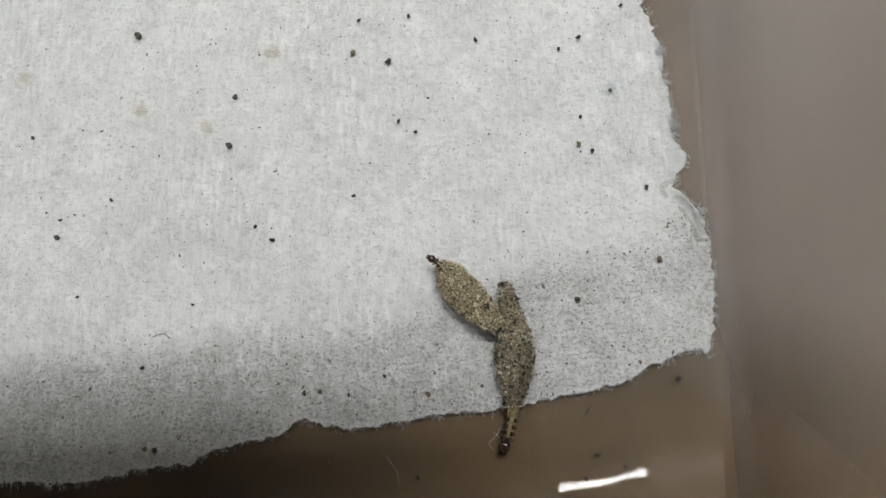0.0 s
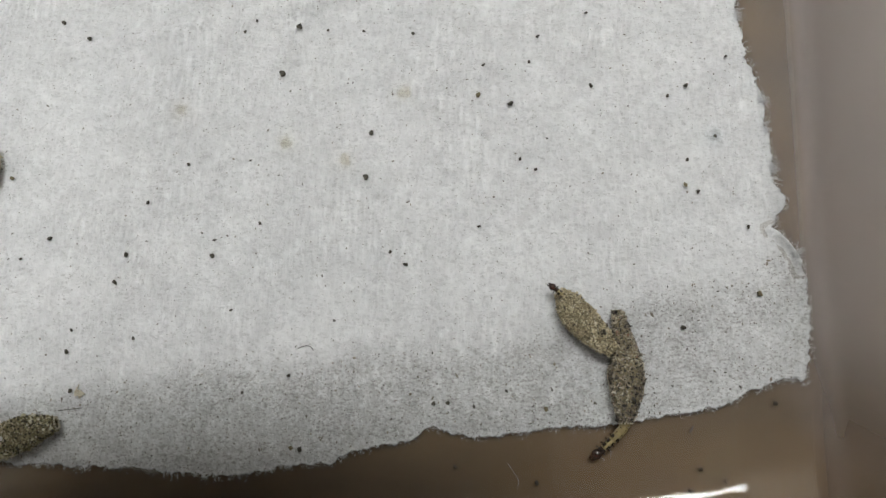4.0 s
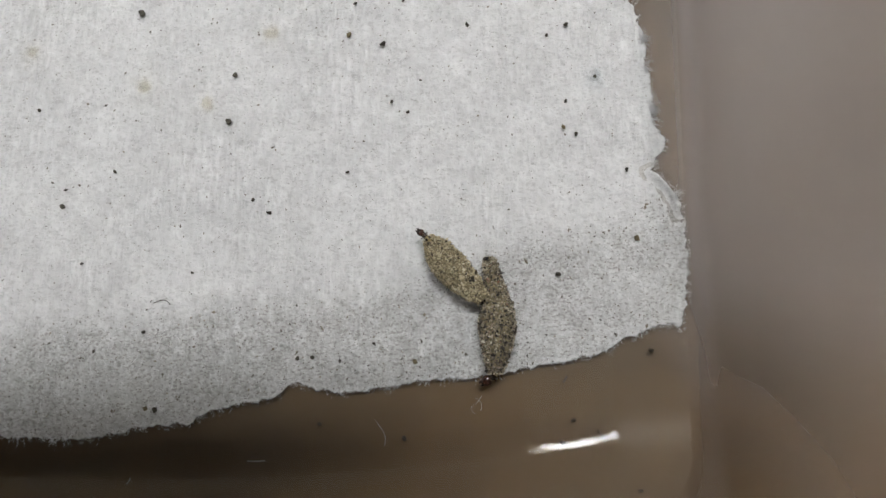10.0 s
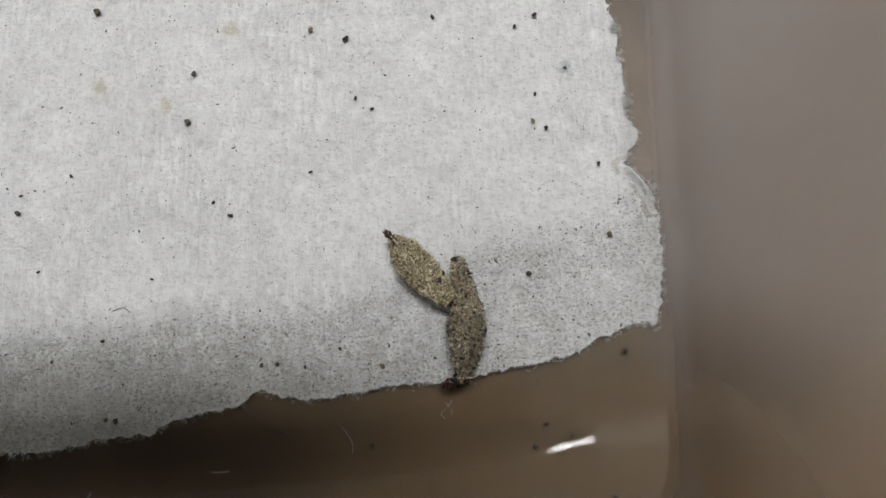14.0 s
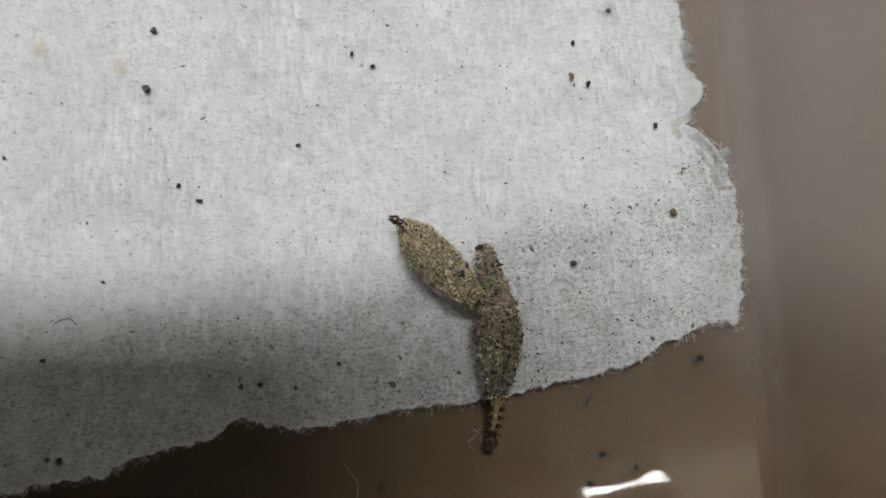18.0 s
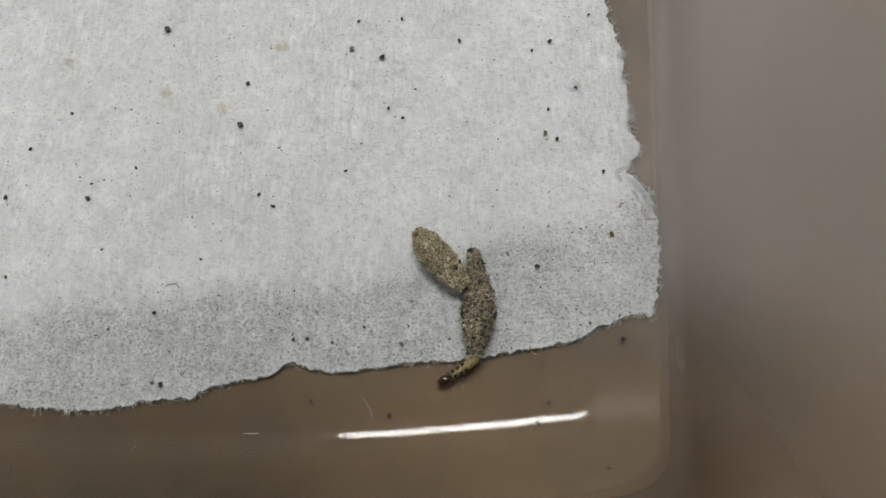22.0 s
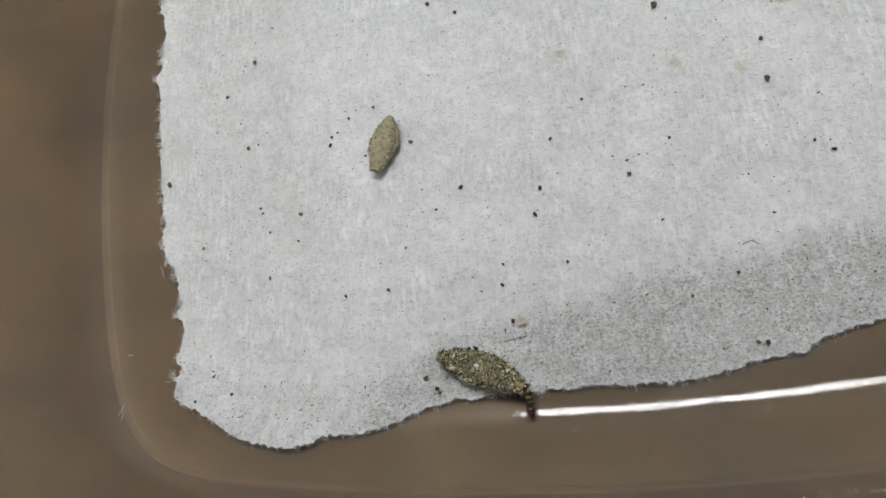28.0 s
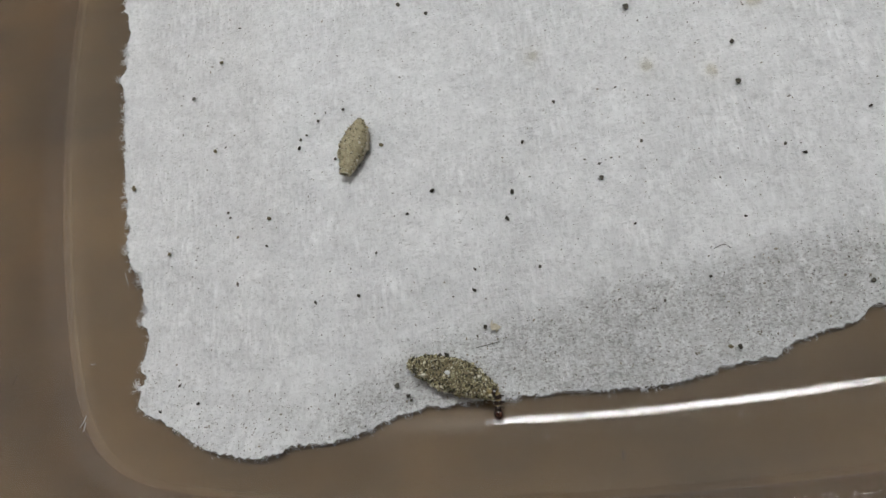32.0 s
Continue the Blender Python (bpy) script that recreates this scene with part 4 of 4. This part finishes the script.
# seconds and the head's place
HEAD_A = ((0.0, -0.514, 1.257), (4.5, -0.514, 1.260), (9.0, -0.514, 1.262), (13.0, -0.510, 1.268), (13.8, -0.500, 1.260), (14.5, -0.482, 1.241), (16.5, -0.468, 1.224), (17.0, -0.487, 1.231),
          (17.5, -0.500, 1.234), (18.5, -0.500, 1.250), (19.2, -0.482, 1.240), (20.0, -0.445, 1.205), (20.5, -0.380, 1.140), (32.0, -0.360, 1.120))
HEAD_B = ((0.0, 0.097, -0.338), (0.5, 0.04, -0.311), (1.0, 0.007, -0.291), (1.5, 0.323, -0.38), (2.0, 0.183, -0.339), (2.5, 0.047, -0.398), (3.5, -0.05, -0.34), (4.5, -0.129, -0.272), (5.0, -0.161, -0.252),
          (5.5, -0.12, -0.272), (6.0, -0.087, -0.33), (6.5, -0.111, -0.359), (7.0, -0.216, -0.244), (7.5, -0.262, -0.195), (8.0, -0.239, -0.21), (8.5, -0.202, -0.3), (9.0, -0.16, -0.335),
          (9.5, -0.065, -0.221), (10.0, 0.099, -0.063), (10.5, 0.176, 0.07), (11.0, 0.176, 0.07), (11.5, 0.172, -0.005), (12.0, 0.150, -0.04), (12.5, 0.14, -0.061), (13.0, 0.099, -0.079), (13.5, 0.07, -0.085),
          (14.0, 0.041, -0.052), (14.5, 0.022, -0.057), (15.5, 0.02, -0.09), (16.5, 0.037, -0.134), (17.0, -0.027, -0.084), (17.5, 0.017, -0.125), (18.0, 0.118, -0.308), (18.5, 0.025, -0.236), (19.0, -0.069, -0.231),
          (19.5, 0.279, -0.284), (20.0, 0.268, -0.33), (20.5, 0.201, -0.237), (20.8, 0.11, -0.2), (21.0, -0.013, -0.367), (21.5, -0.129, -0.165), (22.0, -0.122, -0.237), (22.5, -0.108, -0.22), (23.0, -0.092, -0.201),
          (23.5, -0.123, -0.233), (24.0, -0.084, -0.178), (28.0, 0.05, -0.25), (32.0, 0.0, -0.25))
HEAD_C = ((0.0, -5.56, -0.26), (5.5, -5.56, -0.26), (18.0, -5.13, -0.53), (24.0, -5.144, -0.53), (24.5, -5.214, -0.573), (26.5, -5.272, -0.678), (27.0, -5.273, -0.736), (27.3, -5.343, -0.824), (27.6, -5.422, -0.806),
          (28.0, -5.309, -0.835), (28.3, -5.284, -0.925), (28.6, -5.256, -0.824), (29.0, -5.227, -0.862), (29.4, -5.252, -0.865), (29.8, -5.049, -0.665), (30.2, -5.041, -0.664), (30.6, -5.111, -0.689),
          (31.0, -5.267, -0.683), (31.5, -5.34, -0.753), (32.0, -5.356, -0.795))


# ---------------------------------------------------------------- pellets, crumbs, dust
PELLET_MESHES = []


def pellet_mesh(k):
    rng = np.random.default_rng(100 + k)
    bm = rock(rng, 14)
    stretch = rng.uniform(1.1, 1.5)
    for v in bm.verts:
        v.co = Vector((v.co.x * stretch, v.co.y, v.co.z * 0.8)) * CM
    me = bpy.data.meshes.new("frass_pellet")
    bm.to_mesh(me)
    bm.free()
    me.materials.append((FRASS, FRASS, FRASS_GREY, FRASS, FRASS_TAN)[k])
    return me


PELLET_MESHES.extend(pellet_mesh(k) for k in range(5))
PELLET_RNG = np.random.default_rng(77)


def pellet(x, y, size, tone=0, on=None):
    """One dropped pellet; tone 0 dark, 1 grey, 2 tan."""
    k = (int(PELLET_RNG.choice((0, 1, 3))), 2, 4)[tone]
    z = on_sheet(x, y) if on is None else on
    ob = new("frass_pellet", PELLET_MESHES[k])
    ob.matrix_basis = pose(x * CM, y * CM, (z + 0.36 * size) * CM, PELLET_RNG.uniform(-15, 15), PELLET_RNG.uniform(-15, 15), PELLET_RNG.uniform(0, 360)) @ Matrix.Scale(size, 4)
    where = "white tissue" if on is None else "clear tub floor"
    tagged(ob, (f"tiny dark frass pellet on {where}", f"tiny grey-brown frass pellet on {where}", f"tiny tan sand crumb on {where}")[tone], "frass pellet", "dropped pellets")


BIG, MID, SMALL = 0.068, 0.05, 0.036
for x, y, s, tone in ((-3.43, 3.56, BIG, 1), (-4.775, 2.09, MID, 0), (-4.955, 1.525, MID, 0), (-4.0, 1.52, MID, 1), (-2.41, 2.88, MID, 1), (-2.44, 2.39, 0.06, 1), (-2.14, 1.6, SMALL, 0), (-1.98, 1.48, MID, 0),
                      (-1.24, 3.66, SMALL, 0), (-0.76, 3.7, SMALL, 0), (-1.29, 3.31, 0.06, 2), (-0.95, 3.22, 0.062, 0), (-0.84, 2.61, SMALL, 0), (-0.68, 2.5, SMALL, 0), (-1.25, 1.89, SMALL, 0)):
    pellet(x, y, s, tone)
for x, y, s, tone in ((-0.11, 3.44, MID, 0), (0.87, 3.45, MID, 0), (0.68, 3.33, SMALL, 0), (1.15, 2.9, SMALL, 1), (0.86, 2.64, SMALL, 0), (0.83, 2.37, MID, 2), (0.96, 2.3, MID, 0), (1.43, 1.94, MID, 0),
                      (0.76, 0.92, MID, 0), (1.5, 1.27, 0.055, 2), (-0.94, 0.25, SMALL, 0), (-1.65, 0.11, 0.045, 1), (-1.51, 0.12, 0.04, 1), (-0.56, 0.1, 0.05, 2), (-3.05, -0.37, MID, 2), (-2.96, -0.38, MID, 0),
                      (-3.11, 0.33, SMALL, 0), (-3.74, 0.96, SMALL, 0), (-2.67, 0.89, SMALL, 0)):
    pellet(x, y, s, tone)
for x, y, s, tone in ((-6.08, 4.23, MID, 1), (-5.74, 4.03, MID, 1), (-8.47, 3.95, MID, 2), (-8.85, 3.5, MID, 1), (-6.84, 2.92, SMALL, 0), (-7.16, 2.83, SMALL, 1), (-7.31, 2.67, SMALL, 0), (-7.39, 2.62, SMALL, 1), (-7.4, 2.51, MID, 0),
                      (-8.52, 2.69, 0.055, 2), (-6.96, 2.29, SMALL, 1), (-6.39, 2.36, MID, 2), (-9.64, 2.39, 0.07, 2), (-8.34, 1.85, SMALL, 1), (-8.31, 1.78, SMALL, 1), (-7.79, 1.67, MID, 2), (-8.2, 1.51, SMALL, 2),
                      (-7.82, 1.33, SMALL, 0), (-9.11, 1.45, MID, 2), (-5.83, 1.68, 0.06, 0)):
    pellet(x, y, s, tone)
for x, y, s, tone in ((-5.04, 1.22, 0.055, 0), (-6.14, 1.46, SMALL, 0), (-6.52, 1.06, SMALL, 0), (-5.44, 0.72, SMALL, 0), (-5.47, 0.5, MID, 0), (-4.76, 0.65, SMALL, 1), (-6.74, 0.6, 0.042, 0),
                      (-7.25, 0.59, 0.042, 0), (-5.40, 0.10, 0.045, 0), (-6.39, -0.4, 0.055, 1), (-6.28, -0.51, 0.05, 0), (-6.25, -0.56, SMALL, 1), (-9.12, -0.4, SMALL, 0), (-8.66, -0.36, SMALL, 0), (-3.53, 1.88, SMALL, 1), (-4.38, 2.52, SMALL, 1)):
    pellet(x, y, s, tone)
for x, y, s, tone in ((-3.28, 4.12, BIG, 1), (-1.28, 4.99, 0.06, 0), (0.52, 4.5, MID, 0), (-0.16, 4.29, SMALL, 0), (-0.67, 4.0, SMALL, 0), (-2.56, 4.07, 0.042, 0), (-2.96, 4.08, SMALL, 1), (-2.02, 4.04, SMALL, 1),
                      (-3.78, 4.2, SMALL, 0), (-3.9, 4.07, 0.04, 1), (-3.74, 4.58, SMALL, 1), (0.56, 5.05, SMALL, 0), (-2.98, 5.35, MID, 1), (1.29, 3.79, SMALL, 0), (-1.5, 5.7, MID, 0)):
    pellet(x, y, s, tone)
for x, y, s in ((1.59, 0.23, 0.045), (0.88, -0.4, 0.042), (0.78, -0.60, 0.06), (1.1, -0.5, 0.04), (-0.64, -0.59, 0.048), (-1.42, -0.48, 0.04), (-8.95, -0.64, 0.05), (1.42, 4.9, 0.09)):
    pellet(x, y, s, 0, FLOOR_Z)


def crumbs():
    """Dust and tiny crumbs over the tissue, thick in the grey torn band."""
    rng = np.random.default_rng(9)
    verts, faces = [], []
    corner = np.array([(1, 0, 0), (-1, 0, 0), (0, 1, 0), (0, -1, 0), (0, 0, 1), (0, 0, -1)], float)
    tris = ((0, 2, 4), (2, 1, 4), (1, 3, 4), (3, 0, 4), (2, 0, 5), (1, 2, 5), (3, 1, 5), (0, 3, 5))
    count = 0
    while count < 4600:
        x, y = rng.uniform(-9.4, 1.8), rng.uniform(-1.0, 6.0)
        if y < edge_bottom(x) + 0.02 or x > edge_right(y) - 0.03 or x < edge_left(y) + 0.03:
            continue
        near = y < edge_ply(x) + 0.15
        if rng.uniform() > (1.0 if near else 0.17):
            continue
        count += 1
        size = 0.0056 * rng.lognormal(0, 0.42)
        b, turn = len(verts), rng.uniform(0, 6.28)
        c, s = math.cos(turn), math.sin(turn)
        for v in corner * size * rng.uniform(0.5, 1.2, (6, 1)) * (1.5, 0.8, 0.5):
            verts.append(((x + c * v[0] - s * v[1]) * CM, (y + s * v[0] + c * v[1]) * CM, (on_sheet(x, y) + 0.004 + v[2]) * CM))
        faces.extend((b + i, b + j, b + k) for i, j, k in tris)
    tagged(part_mesh("frass_dust", from_arrays("frass_dust", verts, faces), DUST, smooth=False), "fine brown frass dust strewn over white tissue", "dust", kind="stuff")


crumbs()


def lint(name, label, points, radius, material, lift):
    """One thin hair through a few points."""
    curve = bpy.data.curves.new(name, "CURVE")
    curve.dimensions, curve.bevel_depth, curve.bevel_resolution = "3D", radius * CM, 1
    spline = curve.splines.new("NURBS")
    spline.points.add(len(points) - 1)
    for p, (x, y) in zip(spline.points, points):
        z = on_sheet(x, y) if lift is None else lift
        p.co = (x * CM, y * CM, (z + radius) * CM, 1)
    spline.use_endpoint_u, spline.order_u = True, 3
    curve.materials.append(material)
    tagged(new(name, curve), label, "fibre")


lint("lint_hair", "thin curved dark hair on white tissue", ((-3.03, 0.60), (-2.97, 0.63), (-2.90, 0.63), (-2.87, 0.585)), 0.0035, LINT, None)
lint("lint_hair", "straight grey splinter on tissue", ((-5.52, -0.10), (-5.40, -0.09), (-5.27, -0.065)), 0.004, LINT, None)
lint("lint_hair", "short dark sliver on clear tub floor", ((0.795, -0.07), (0.81, -0.04), (0.83, -0.01)), 0.008, LINT, FLOOR_Z)
lint("lint_hair", "short dark sliver on clear tub floor", ((-4.22, -1.33), (-4.217, -1.28), (-4.215, -1.24)), 0.008, LINT, 0.16)
for pts in (((-0.92, -0.42), (-0.86, -0.50), (-0.80, -0.58), (-0.82, -0.66)), ((0.06, -0.19), (0.02, -0.27), (-0.06, -0.31), (0.0, -0.36)), ((0.0, -0.22), (0.08, -0.26), (0.05, -0.33))):
    lint("loose_fibre", "pale wispy fibre on clear tub floor", pts, 0.0008, FIBRE, FLOOR_Z + 0.005)


for x, y, z, turn, long in ((-10.95, 0.56, 0.62, 10, 0.10), (-10.55, 0.03, 0.5, 70, 0.12), (-9.95, 0.21, 0.03, 5, 0.06), (-10.74, -0.43, 0.5, 30, 0.14), (-9.98, -0.44, 0.08, 60, 0.14),
                            (-9.96, -0.50, 0.08, 80, 0.10), (-1.98, -0.81, -0.06, 3, 0.16), (-9.62, 1.19, 0.0, 110, 0.18), (-4.9, -1.05, 0.06, 20, 0.05), (-3.1, -1.0, 0.04, 60, 0.06)):
    dx, dy = long * math.cos(radians(turn)) / 2, long * math.sin(radians(turn)) / 2
    lint("plastic_scuff", "pale scuff mark on the clear plastic", ((x - dx, y - dy), (x + 0.01, y - 0.01), (x + dx, y + dy)), 0.006, SCUFF, z)
pellet(1.41, -0.96, 0.045, 0, tub_z(1.41, -0.96))
pellet(2.47, 3.24, 0.06, 0, 1.97)


def flake(x, y, size, turn):
    """A chip of shed silk with grains, tented over the tissue."""
    rng = np.random.default_rng(int(100 * abs(x)))
    bm = bmesh.new()
    bmesh.ops.create_grid(bm, x_segments=5, y_segments=4, size=1.0)
    for v in bm.verts:
        px, py = v.co.x, v.co.y
        v.co = Vector((px * size * (1 + 0.2 * py), py * size * 0.6 + 0.012 * rng.normal(), size * (0.9 - 0.6 * px * px) + 0.006 * rng.normal())) * CM
    bmesh.ops.solidify(bm, geom=bm.faces[:], thickness=0.012 * CM)
    ob = part("case_flake", bm, SILK_PALE, smooth=False)
    ob.matrix_basis = pose(x * CM, y * CM, (on_sheet(x, y) + 0.0) * CM, 0, 0, turn)
    tagged(ob, "pale broken flake of case silk on tissue", "flake")


flake(-5.30, 0.09, 0.05, -35)


# ---------------------------------------------------------------- what moves
def motions():
    def fixed(tail, mouth, z):
        d = np.array([tail[0] - mouth[0], tail[1] - mouth[1], 0.0])
        return lambda t: ((mouth[0], mouth[1], z), d / np.linalg.norm(d))

    def case_c(t):
        ts = [r[0] for r in CASE_C_ROWS]
        tx, ty, mx, my = (np.interp(t, ts, [r[k] for r in CASE_C_ROWS]) for k in (1, 2, 3, 4))
        d = np.array([tx - mx, ty - my, 0.0])
        return (mx, my, 0.09), d / np.linalg.norm(d)

    crawl(LARVA_A[1], [(t, x, y, 0.17) for t, x, y in HEAD_A], fixed(TAIL_A, MOUTH_A, 0.17), 0.72)
    core = on_sheet(0.1465, 0.53) + 0.1
    crawl(LARVA_B[1], [(t, x, y, -0.02 if y < -0.15 else 0.03) for t, x, y in HEAD_B], fixed(TAIL_B, MOUTH_B, core), 1.0)
    crawl(LARVA_C[1], [(t, x, y, 0.0) for t, x, y in HEAD_C], case_c, 1.0)
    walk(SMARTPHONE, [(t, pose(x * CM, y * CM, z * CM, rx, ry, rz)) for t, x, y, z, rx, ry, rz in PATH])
    walk(CASE_C, [(t, pose((a + c) / 2 * CM, (b + d) / 2 * CM, on_sheet(-5.8, -0.4) * CM, 0, 0, math.degrees(math.atan2(d - b, c - a)))) for t, a, b, c, d in CASE_C_ROWS])


motions()
